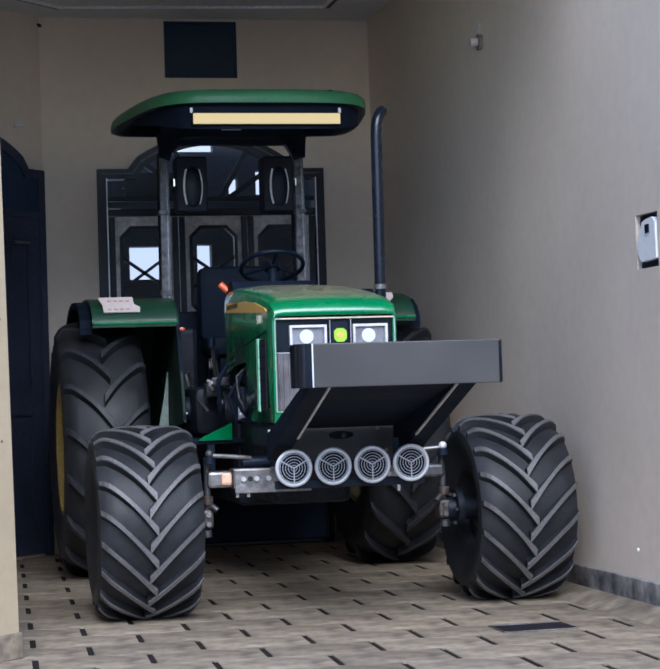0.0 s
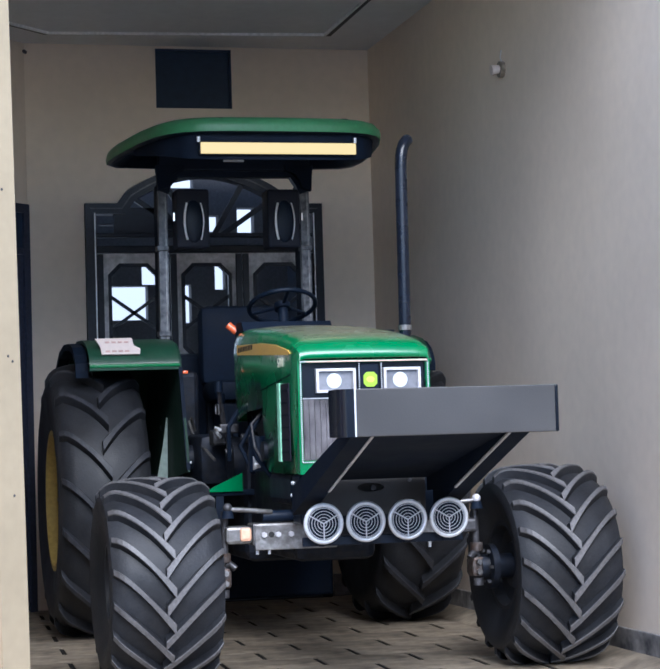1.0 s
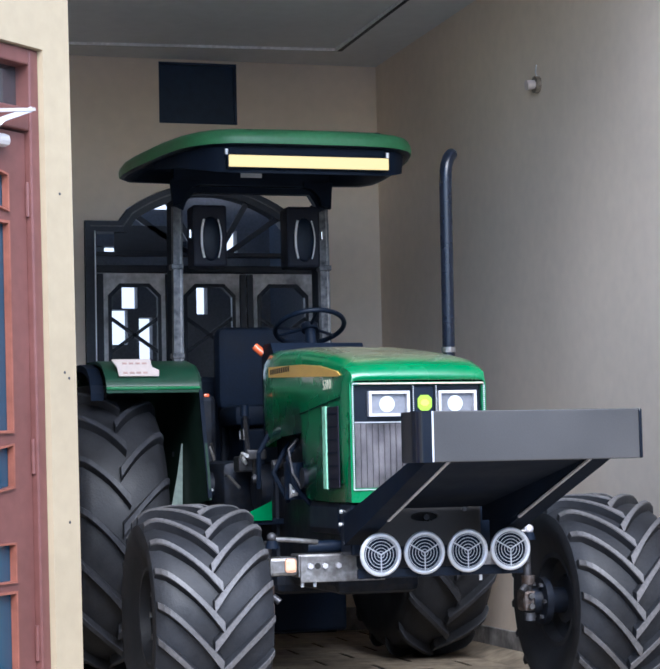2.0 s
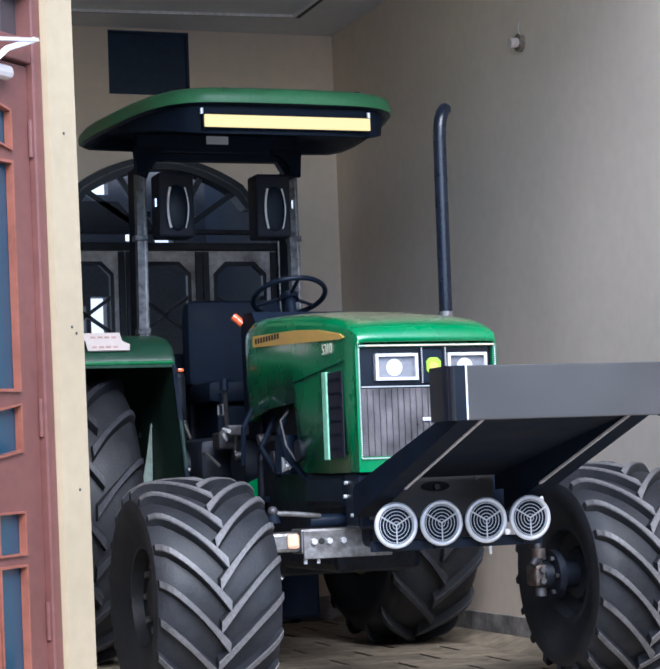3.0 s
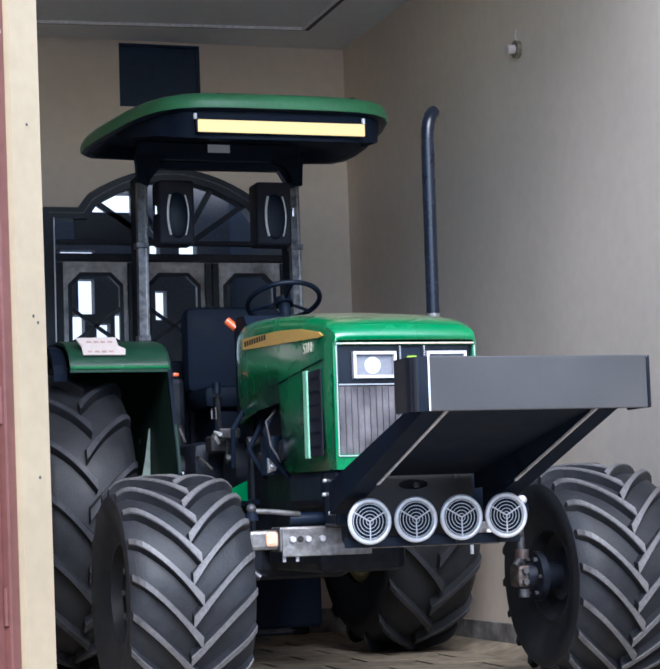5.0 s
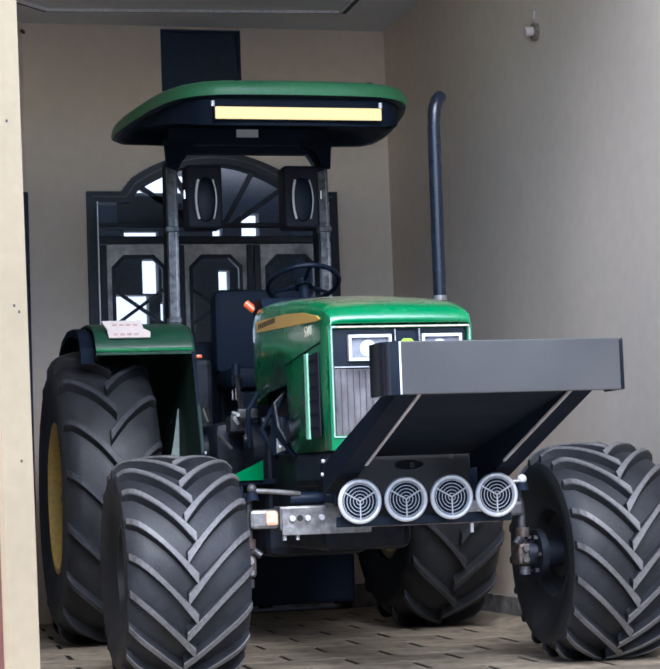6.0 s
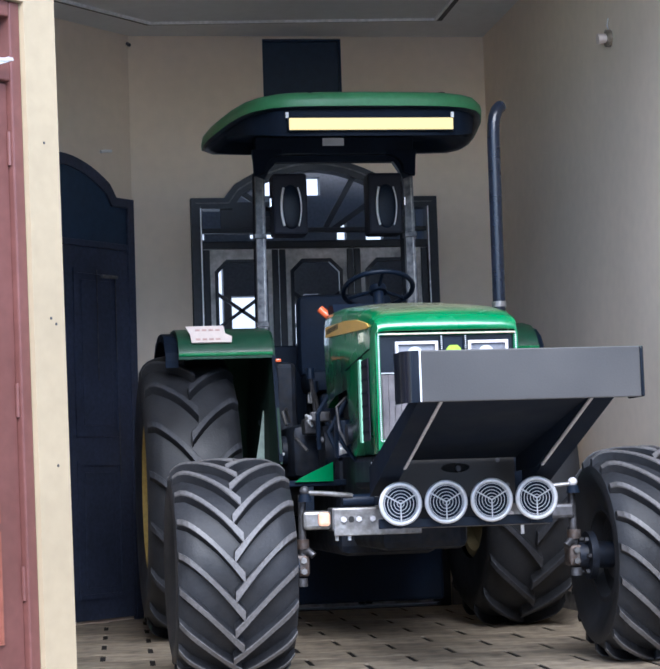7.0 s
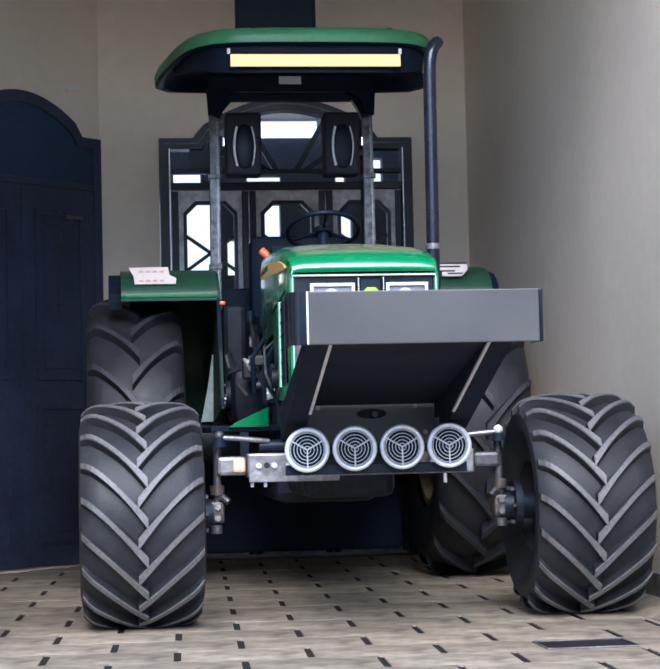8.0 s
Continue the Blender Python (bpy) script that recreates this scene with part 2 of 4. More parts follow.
def tube(points, r, seg=12, bm=None, flat=None):
    """A round (or, with flat=(w, h), rectangular) bar along a path."""
    own = bm or bmesh.new()
    pts = [Vector(p) for p in points]
    rings = []
    for k, p in enumerate(pts):
        d = (pts[min(k + 1, len(pts) - 1)] - pts[max(k - 1, 0)]).normalized()
        side = d.cross(Vector((0, 1, 0)))
        side = side.normalized() if side.length > 0.1 else Vector((1, 0, 0))
        up = side.cross(d)
        if flat:
            offs = [(-flat[0] / 2, -flat[1] / 2), (flat[0] / 2, -flat[1] / 2), (flat[0] / 2, flat[1] / 2), (-flat[0] / 2, flat[1] / 2)]
        else:
            offs = [(r * math.cos(2 * math.pi * i / seg), r * math.sin(2 * math.pi * i / seg)) for i in range(seg)]
        rings.append([own.verts.new(p + side * a + up * b) for a, b in offs])
    n = len(rings[0])
    for a, b in zip(rings, rings[1:]):
        for i in range(n):
            own.faces.new((a[i], a[(i + 1) % n], b[(i + 1) % n], b[i]))
    own.faces.new(rings[0]), own.faces.new(rings[-1])
    return own


def prism(poly, axis, lo, hi, bm=None, m=None):
    """A polygon given in the two other axes, drawn out along one axis."""
    own = bm or bmesh.new()

    def place(a, b, c):
        v = {"x": (c, a, b), "y": (a, c, b), "z": (a, b, c)}[axis]
        return m @ Vector(v) if m else Vector(v)

    lows, highs = [own.verts.new(place(a, b, lo)) for a, b in poly], [own.verts.new(place(a, b, hi)) for a, b in poly]
    n = len(poly)
    own.faces.new(lows), own.faces.new(highs)
    for i in range(n):
        own.faces.new((lows[i], lows[(i + 1) % n], highs[(i + 1) % n], highs[i]))
    return own


def holed(poly, holes, axis, lo, hi, m=None):
    """Like prism, with openings that go through."""
    bm = bmesh.new()

    def place(a, b, c):
        v = {"x": (c, a, b), "y": (a, c, b), "z": (a, b, c)}[axis]
        return m @ Vector(v) if m else Vector(v)

    for c in (lo, hi):
        es = []
        for loop in (poly, *holes):
            vs = [bm.verts.new(place(a, b, c)) for a, b in loop]
            es += [bm.edges.new((vs[i], vs[(i + 1) % len(vs)])) for i in range(len(vs))]
        bmesh.ops.triangle_fill(bm, use_beauty=True, use_dissolve=False, edges=es)
    for loop in (poly, *holes):
        n = len(loop)
        for i in range(n):
            (a, b), (c, d) = loop[i], loop[(i + 1) % n]
            bm.faces.new([bm.verts.new(place(*q)) for q in ((a, b, lo), (c, d, lo), (c, d, hi), (a, b, hi))])
    bmesh.ops.remove_doubles(bm, verts=bm.verts, dist=1e-5)
    return bm


def ring(c, r, thick, axis=Vector((0, 1, 0)), seg=40, sec=10, bm=None):
    own = bm or bmesh.new()
    m = Matrix.Translation(c) @ axis.to_track_quat("Z", "Y").to_matrix().to_4x4()
    rows = []
    for i in range(seg):
        a = 2 * math.pi * i / seg
        rows.append([own.verts.new(m @ Vector(((r + thick * math.cos(b)) * math.cos(a), (r + thick * math.cos(b)) * math.sin(a), thick * math.sin(b)))) for b in (2 * math.pi * j / sec for j in range(sec))])
    for i in range(seg):
        for j in range(sec):
            a, b = rows[i], rows[(i + 1) % seg]
            own.faces.new((a[j], b[j], b[(j + 1) % sec], a[(j + 1) % sec]))
    return own


def lettering(name, text, size, m, mat, parent, label=""):
    cu = bpy.data.curves.new(name, "FONT")
    cu.body, cu.size, cu.extrude, cu.align_x, cu.align_y = text, size, 0.0012, "CENTER", "CENTER"
    tmp = bpy.data.objects.new(name, cu)
    me = bpy.data.meshes.new_from_object(tmp)
    bpy.data.objects.remove(tmp)
    me.transform(m)
    me.materials.append(mat)
    ob = new(name, me)
    ob.parent = parent
    return tagged(ob, label)


# ---- the setting ----
BACK, RIGHT, TOP = 4.77, 1.30, 3.76
CORNER = (-1.07, BACK)


def setting(name, bm, mat, label, category="wall"):
    return tagged(part(name, bm, mat), label, category, kind="structure")


def arch_outline(x0, x1, z0, shoulder, flat, rise, n=18):
    """The outline of a gate: straight sides, level shoulders and a raised round middle."""
    pts = [(x0, z0), (x0, shoulder), (x0 + flat, shoulder)]
    a, b = x0 + flat, x1 - flat
    for k in range(1, n):
        u = k / n
        pts.append((a + (b - a) * u, shoulder + 0.03 + rise * math.sin(math.pi * u) ** 0.8))
    return pts + [(b, shoulder), (x1, shoulder), (x1, z0)]


ground = setting("ground", box(-400, 400, -400, 400, -0.4, -0.03), GROUND, "pale concrete ground reaching far out", "ground")
floor = setting("floor", box(-2.9, 1.45, -3.0, 4.9, -0.029, -0.006), JOINT, "floor of pale stone pavers with dark joints", "floor")

# right wall with a hole for the switch box
SOCK = [(-0.625, 1.588), (-0.36, 1.588), (-0.36, 1.838), (-0.625, 1.838)]
wall_right = setting("wall_right", holed([(-2.2, -0.02), (BACK, -0.02), (BACK, TOP + 0.3), (-2.2, TOP + 0.3)], [SOCK], "x", RIGHT, RIGHT + 0.2), WALL_IN, "beige painted plaster side wall")
setting("wall_recess", box(RIGHT + 0.07, RIGHT + 0.19, -0.68, -0.34, 1.56, 1.87), BLACK_MATT, "dark back of the switch recess")
GX0, GX1, GSH = -0.69, 0.935, 2.685
gate_hole = arch_outline(GX0 - 0.004, GX1 + 0.004, 0.0, GSH + 0.004, 0.22, 0.23)
VHOLE = [(-0.19, 3.337), (0.333, 3.337), (0.333, 3.743), (-0.19, 3.743)]
wall_back = setting("wall_back", holed([(-1.3, -0.02), (gate_hole[0][0], -0.02)] + gate_hole + [(gate_hole[-1][0], -0.02), (RIGHT + 0.2, -0.02), (RIGHT + 0.2, TOP + 0.3), (-1.3, TOP + 0.3)], [VHOLE], "y", BACK, BACK + 0.2), WALL_IN, "beige painted plaster end wall")

# splayed wall at the back, from the corner out to the side
SPLAY = Matrix.Translation((CORNER[0], CORNER[1], 0)) @ Matrix.Rotation(radians(45), 4, "Z")
setting("wall_splayed", box(-2.4, 0.1, 0.0, 0.2, -0.02, TOP + 0.3, m=SPLAY), WALL_IN, "beige painted plaster splayed wall")
FCORNER = (-1.605, -0.65)
FACADE = Matrix.Translation((FCORNER[0], FCORNER[1], 1.4)) @ Matrix.Rotation(radians(45), 4, "Z") @ Matrix.Rotation(radians(-1.05), 4, "Y") @ Matrix.Translation((0, 0, -1.4))
DOOR0, DOOR1, DOORTOP = -1.19, -0.155, 2.56
# Front runs on unseen to -7.5, added to block skylight from the left.
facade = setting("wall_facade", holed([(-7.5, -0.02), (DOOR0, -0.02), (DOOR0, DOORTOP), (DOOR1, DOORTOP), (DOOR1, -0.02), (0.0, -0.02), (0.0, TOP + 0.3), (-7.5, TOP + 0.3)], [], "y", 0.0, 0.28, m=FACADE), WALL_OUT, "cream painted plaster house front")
for u, z in ((-0.075, 2.06), (-0.07, 1.43), (-0.045, 1.41), (-0.06, 0.905)):
    part("screw_hole", rod(FACADE @ Vector((u, -0.002, z)), FACADE @ Vector((u, 0.004, z)), 0.005, 10), MOULD_DARK, facade)
setting("wall_left", box(-2.95, -2.75, -0.6, 3.3, -0.02, TOP + 0.3), WALL_IN, "plain plaster wall")
setting("wall_return", box(-2.95, -1.75, -0.62, -0.42, -0.02, TOP + 0.3), WALL_IN, "plain plaster wall")
setting("baseboard_pillar", box(DOOR1 + 0.004, 0.012, -0.014, 0.29, 0.0, 0.11, 0.008, m=FACADE), PLINTH, "low stained plinth at the foot of the pillar", "baseboard")
setting("baseboard_right", box(RIGHT - 0.016, RIGHT - 0.001, -2.2, BACK - 0.002, 0.0, 0.15, 0.004), KERB, "stained concrete skirting along the wall", "baseboard")
# Added slope lifts the floor line to fit the camera's view.
setting("floor_edge", prism([(RIGHT - 0.17, 0.001), (RIGHT - 0.018, 0.001), (RIGHT - 0.018, 0.05)], "y", -2.2, BACK - 0.02), PAVER, "sloping stone strip added at the wall foot to fit the view", "floor")
setting("baseboard_back", box(GX1 + 0.01, RIGHT - 0.018, BACK - 0.016, BACK - 0.001, 0.0, 0.15, 0.004), KERB, "stained concrete skirting along the wall", "baseboard")

ceiling = setting("ceiling", box(-3.0, RIGHT + 0.2, -0.35, BACK + 0.2, TOP, TOP + 0.18), CEIL, "grey white painted ceiling", "ceiling")
TRIM = [(0.87, -0.3), (0.87, 4.26), (-0.945, 4.40), (-2.65, 2.70)]
tb = tube([(x, y, TOP - 0.008) for x, y in TRIM], 0, flat=(0.017, 0.018))
trim = setting("trim_ceiling", tb, MOULD, "raised ceiling moulding line", "trim")
tb = tube([(x + (0.03 if x > 0 else -0.012), y + 0.03, TOP - 0.004) for x, y in TRIM], 0, flat=(0.010, 0.04))
setting("trim_groove_side", box(0.884, 0.912, -0.3, 4.25, TOP - 0.007, TOP - 0.001), MOULD_DARK, "dark strip along the side of the ceiling moulding", "trim")
setting("trim_groove", tb, MOULD_DARK, "dark strip beside the ceiling moulding", "trim")

# unseen wall added behind the viewer to block low skylight
setting("wall_yard", box(-14, 12, -13.2, -13.0, -0.03, 3.0), WALL_BLOCKER, "unseen plaster wall added to block low skylight")

# space behind the gate
setting("wall_court_right", box(1.7, 1.88, BACK + 0.2, 9.2, -0.02, 3.8), FAR_WALL, "grey wall of the court behind the gate")
setting("wall_court_left", box(-1.9, -1.75, BACK + 0.2, 9.2, -0.02, 3.8), FAR_WALL, "grey wall of the court behind the gate")
setting("floor_court", box(-1.9, 1.88, BACK + 0.2, 9.2, -0.04, 0.0), FAR_WALL, "grey floor of the court behind the gate", "floor")
# Unseen roof added; the gap before 9.2 sets how bright the court gets.
setting("ceiling_court", box(-1.9, 1.88, BACK + 0.2, 8.82, 3.8, 3.9), FAR_WALL, "unseen roof added over the court, its gap tuned for light", "ceiling")
# Openings placed so bright patches line up with the camera's view.
END_HOLES = [[(x0, z0), (x1, z0), (x1, z1), (x0, z1)] for x0, x1, z0, z1 in ((-1.1, -0.05, 1.2, 2.85), (0.50, 0.62, 2.05, 2.42), (0.02, 0.40, 2.18, 2.49), (0.98, 1.07, 2.98, 3.13), (-0.03, 0.18, 3.035, 3.052), (0.35, 0.49, 2.50, 2.80), (1.24, 1.40, 2.97, 3.20), (0.66, 0.80, 2.15, 2.50), (1.02, 1.12, 2.45, 2.70), (-0.44, -0.2, 2.99, 3.08), (0.2, 0.5, 3.0, 3.05), (0.31, 0.84, 3.38, 3.55))]
setting("wall_court_end", holed([(-1.9, -0.02), (1.88, -0.02), (1.88, 3.8), (-1.9, 3.8)], END_HOLES, "y", 9.2, 9.35), FAR_WALL, "grey end wall with openings placed to fit the camera's view")
setting("backdrop", box(-3, 3, 10.5, 10.52, 0, 5), SKY_BACK, "bright overcast daylight beyond the court", "sky")


def hexa(cx, cz, w, h, c):
    return [(cx - w / 2 + c, cz - h / 2), (cx + w / 2 - c, cz - h / 2), (cx + w / 2, cz - h / 2 + c), (cx + w / 2, cz + h / 2 - c), (cx + w / 2 - c, cz + h / 2), (cx - w / 2 + c, cz + h / 2), (cx - w / 2, cz + h / 2 - c), (cx - w / 2, cz - h / 2 + c)]


def back_gate():
    g = thing("gate", "black enamelled metal gate with arched top and crossed openings", "gate")
    outer = arch_outline(GX0, GX1, 0.0, GSH, 0.22, 0.23)
    inner = arch_outline(GX0 + 0.07, GX1 - 0.07, 0.0, GSH - 0.07, 0.20, 0.22)
    part("frame", prism(outer + inner[::-1], "y", BACK - 0.03, BACK + 0.1), GATE, g, "black outer frame with arched head")
    y0, y1 = BACK + 0.0, BACK + 0.05
    # Silver strips paint the highlight on the frame's inner edges.
    for x in (GX0 + 0.058, GX1 - 0.066):
        part("worn_edge", box(x, x + 0.008, BACK - 0.034, BACK - 0.029, 1.2, 2.62, 0.001), SILVER, g, "silver strip painting the highlight on the frame")
    part("transom", box(GX0 + 0.07, GX1 - 0.07, y0 - 0.01, y1 + 0.01, 2.355, 2.402, 0.004), GATE, g)
    part("sill_rail", box(GX0 + 0.07, GX1 - 0.07, y0 - 0.005, y1 + 0.005, 2.459, 2.488, 0.004), GATE, g)
    # Thin grey line paints the highlight around the arch.
    mid_o, mid_i = arch_outline(GX0 + 0.030, GX1 - 0.030, 1.2, GSH - 0.030, 0.213, 0.226), arch_outline(GX0 + 0.038, GX1 - 0.038, 1.2, GSH - 0.038, 0.211, 0.225)
    part("arch_bead", prism(mid_o[1:-1] + mid_i[-2:0:-1], "y", BACK - 0.036, BACK - 0.029), DULL, g, "grey highlight line painted along the worn arched head")
    cx = (GX0 + GX1) / 2
    for dx, zt in ((-0.5, 2.74), (-0.27, 2.83), (0.27, 2.83), (0.5, 2.74)):
        part("muntin", tube([(cx + dx * 0.22, y0 + 0.02, 2.47), (cx + dx, y0 + 0.02, zt)], 0, flat=(0.035, 0.03)), GATE, g)
    part("fan_plate", prism([(cx - 0.62, 2.48), (cx - 0.12, 2.48), (cx - 0.28, 2.66), (cx - 0.62, 2.66)], "y", y0 + 0.005, y0 + 0.02), GATE, g)
    w = (GX1 - GX0 - 0.14) / 3
    for k in range(3):
        a = GX0 + 0.07 + k * w
        c = a + w / 2
        leaf = part("leaf", holed([(a + 0.003, 0.02), (a + w - 0.003, 0.02), (a + w - 0.003, 2.35), (a + 0.003, 2.35)], [hexa(c, 1.96, 0.32, 0.62, 0.07)], "y", y0, y1), GATE_GREY, g, "black gate leaf greyed for its reflections, with crossed opening")
        part("edge_stile", box(a + 0.003, a + 0.045, y0 - 0.018, y0 - 0.001, 0.03, 2.345, 0.004), GATE, leaf)
        part("edge_stile", box(a + w - 0.045, a + w - 0.003, y0 - 0.018, y0 - 0.001, 0.03, 2.345, 0.004), GATE, leaf)
        h1, h2 = hexa(c, 1.96, 0.345, 0.645, 0.075), hexa(c, 1.96, 0.30, 0.60, 0.065)
        part("opening_rim", holed(h1, [h2], "y", y0 - 0.015, y0 + 0.03), GATE, leaf)
        for s in (-1, 1):
            part("cross_bar", tube([(c - s * 0.155, y0 + 0.012, 1.84), (c + s * 0.155, y0 + 0.012, 2.06)], 0, flat=(0.022, 0.022)), GATE, leaf)
        # Black sheet added so the leaf stays dark below the tractor.
        part("kick_panel", box(a + 0.05, a + w - 0.05, y0 - 0.012, y0 - 0.001, 0.05, 1.45, 0.003), GATE, leaf, "black sheet added to darken the lower leaf")
        lo, li = hexa(c, 0.85, 0.34, 0.9, 0.06), hexa(c, 0.85, 0.29, 0.85, 0.05)
        part("panel_moulding", holed(lo, [li], "y", y0 - 0.024, y0 - 0.0115), GATE, leaf)
    return g


back_gate()


def side_gate():
    g = thing("gate", "solid black double gate with arched top in the splayed wall", "gate")
    m = SPLAY
    x0, x1 = -1.36, -0.02
    outer, inner = arch_outline(x0, x1, 0.0, 2.675, 0.16, 0.205), arch_outline(x0 + 0.06, x1 - 0.06, 0.0, 2.615, 0.14, 0.195)
    part("frame", prism(outer + inner[::-1], "y", -0.035, -0.003, m=m), GATE_NAVY, g)
    part("fan_panel", prism([(x, max(z, 2.37)) for x, z in inner], "y", -0.018, -0.004, m=m), VENT_PANEL, g)
    part("transom", box(x0 + 0.06, x1 - 0.06, -0.03, -0.004, 2.34, 2.38, 0.004, m=m), GATE_NAVY, g)
    mid = (x0 + x1) / 2
    for a, b in ((x0 + 0.06, mid - 0.002), (mid + 0.002, x1 - 0.06)):
        leaf = part("leaf", box(a, b, -0.022, -0.004, 0.02, 2.338, 0.003, m=m), GATE_NAVY, g)
        for z0, z1 in ((0.15, 1.0), (1.15, 2.2)):
            q = [(a + 0.1, z0), (b - 0.1, z0), (b - 0.1, z1), (a + 0.1, z1)]
            q2 = [(a + 0.13, z0 + 0.03), (b - 0.13, z0 + 0.03), (b - 0.13, z1 - 0.03), (a + 0.13, z1 - 0.03)]
            part("panel_moulding", holed(q, [q2], "y", -0.034, -0.0215, m=m), GATE_NAVY, leaf)
            part("raised_panel", box(a + 0.17, b - 0.17, -0.03, -0.021, z0 + 0.07, z1 - 0.07, 0.003, m=m), GATE_NAVY, leaf)
    for x, z0, z1 in ((-0.385, 1.50, 2.20), (-0.215, 1.62, 2.16), (-0.205, 0.9, 1.3)):
        part("worn_line", box(x, x + 0.005, -0.0365, -0.0335, z0, z1, m=m), DULL, g, "thin grey line down the gate")
    part("latch", box(-0.34, -0.2, -0.05, -0.02, 2.15, 2.17, 0.004, m=m), STEEL, g)
    return g


side_gate()


def house_door():
    """Glazed double-stile door in the house front, closed, with its closer."""
    d = tagged(new("door_1"), "maroon painted glazed wooden door, closed, with blue glass", "door", kind="structure")
    m = FACADE
    part("frame_post", box(DOOR1 - 0.052, DOOR1 - 0.002, 0.02, 0.16, 0.0, DOORTOP - 0.003, 0.006, m=m), MAROON, d)
    part("frame_post", box(DOOR0 + 0.002, DOOR0 + 0.052, 0.02, 0.16, 0.0, DOORTOP - 0.003, 0.006, m=m), MAROON, d)
    part("frame_head", box(DOOR0 + 0.053, DOOR1 - 0.053, 0.02, 0.16, DOORTOP - 0.06, DOORTOP - 0.003, 0.006, m=m), MAROON, d)
    part("transom_rail", box(DOOR0 + 0.053, DOOR1 - 0.053, 0.025, 0.15, 2.27, 2.35, 0.006, m=m), MAROON, d)
    part("transom_pane", box(DOOR0 + 0.053, DOOR1 - 0.053, 0.08, 0.086, 2.35, DOORTOP - 0.06, m=m), LENS, d, "dark transom glass")
    a, b = DOOR0 + 0.056, DOOR1 - 0.056
    # columns of panes, from the hinge side inwards
    cols = [(b - 0.252, b - 0.106), (b - 0.414, b - 0.268), (b - 0.576, b - 0.430), (b - 0.738, b - 0.592)]
    rows = [(0.30, 0.685), (0.715, 0.85), (1.035, 1.185), (1.225, 1.945), (1.98, 2.11)]
    holes = []
    for i, (p, q) in enumerate(cols):
        for j, (z0, z1) in enumerate(rows):
            lift = 0.035 * i if j == 4 else (-0.02 * i if j == 2 else 0.0)
            tilt = 0.03 if j == 4 else (-0.02 if j == 2 else 0.0)
            holes.append([(p, z0 + lift + (tilt if j != 3 else 0)), (q, z0 + lift), (q, z1 + lift), (p, z1 + lift + tilt)])
    leaf = part("leaf", holed([(a, 0.012), (b, 0.012), (b, 2.262), (a, 2.262)], holes, "y", 0.045, 0.085, m=m), MAROON, d, "maroon gloss painted door leaf")
    for h in holes:
        cx, cz = sum(x for x, _ in h) / 4, sum(z for _, z in h) / 4
        small = [(cx + (x - cx) * (1 - 0.012 / (abs(x - cx) * 2)), cz + (z - cz) * (1 - 0.012 / (abs(z - cz) * 2))) for x, z in h]
        part("bead", holed([(x + (x - cx) * 0.03, z + (z - cz) * 0.01) for x, z in h], [small], "y", 0.034, 0.06, m=m), MAROON_LIGHT, leaf, "lighter orange-brown glazing bead")
        part("pane", prism([(x + (x - cx) * 0.03, z + (z - cz) * 0.01) for x, z in h], "y", 0.062, 0.067, m=m), DOOR_GLASS, leaf, "blue tinted glass pane")
    for z in (0.5, 1.14, 2.03):
        part("hinge", rod(m @ Vector((b + 0.001, 0.038, z - 0.06)), m @ Vector((b + 0.001, 0.038, z + 0.06)), 0.008, 10), MAROON, d)
    closer = part("door_closer", box(b - 0.42, b - 0.13, -0.005, 0.045, 2.195, 2.24, 0.018, m=m), CLOSER, d, "white door closer body")
    part("closer_arm", tube([m @ Vector((b - 0.24, -0.01, 2.245)), m @ Vector((b - 0.22, -0.035, 2.275)), m @ Vector((b - 0.04, -0.02, 2.335))], 0, flat=(0.018, 0.008)), SILVER, closer)
    part("closer_arm", tube([m @ Vector((b - 0.36, -0.03, 2.285)), m @ Vector((b - 0.03, -0.025, 2.335))], 0, flat=(0.012, 0.008)), CLOSER, closer)
    return d


house_door()

# ---- fixtures on the walls ----
vent = tagged(part("vent_panel", box(-0.187, 0.33, BACK + 0.03, BACK + 0.06, 3.34, 3.74), VENT_PANEL), "dark blue closed vent panel high in the end wall", "vent")
VI = [(-0.175, 3.352), (0.318, 3.352), (0.318, 3.728), (-0.175, 3.728)]
part("rim", holed(VHOLE, [VI], "y", BACK + 0.004, BACK + 0.03), VENT_PANEL, vent)

bulb = thing("wall_lamp", "small white bulb holder with metal base on the wall", "lamp")
bc = Vector((RIGHT, 1.97, 3.085))
part("base_plate", rod(bc, bc + Vector((-0.025, 0, 0)), 0.045, 20), BRASS, bulb, smooth=True)
part("holder", rod(bc + Vector((-0.025, 0, 0)), bc + Vector((-0.070, 0, -0.005)), 0.024, 16, r2=0.028), WHITE, bulb, smooth=True)
part("wire", tube([bc + Vector((-0.004, 0, 0.03)), bc + Vector((-0.012, 0.01, 0.07)), bc + Vector((-0.004, 0.012, 0.11))], 0.004, 6), SILVER, bulb)

sw = thing("switch_box", "open wall switch box with torn white cover", "switch")
part("back_box", box(RIGHT + 0.02, RIGHT + 0.06, -0.62, -0.365, 1.593, 1.833, 0.004), BLACK_MATT, sw)
part("cover", prism([(-0.612, 1.625), (-0.43, 1.618), (-0.39, 1.66), (-0.38, 1.71), (-0.42, 1.75), (-0.45, 1.80), (-0.50, 1.81), (-0.57, 1.815), (-0.607, 1.79)], "x", RIGHT - 0.006, RIGHT + 0.019), PAPER, sw, "torn white plastic cover")
part("rocker", box(RIGHT - 0.012, RIGHT - 0.006, -0.54, -0.495, 1.745, 1.785, 0.002), BLACK_MATT, sw)

hk = thing("wall_hook", "small white wire hook on the splayed wall", "hook", at=(-1.229, 4.61, 2.974))
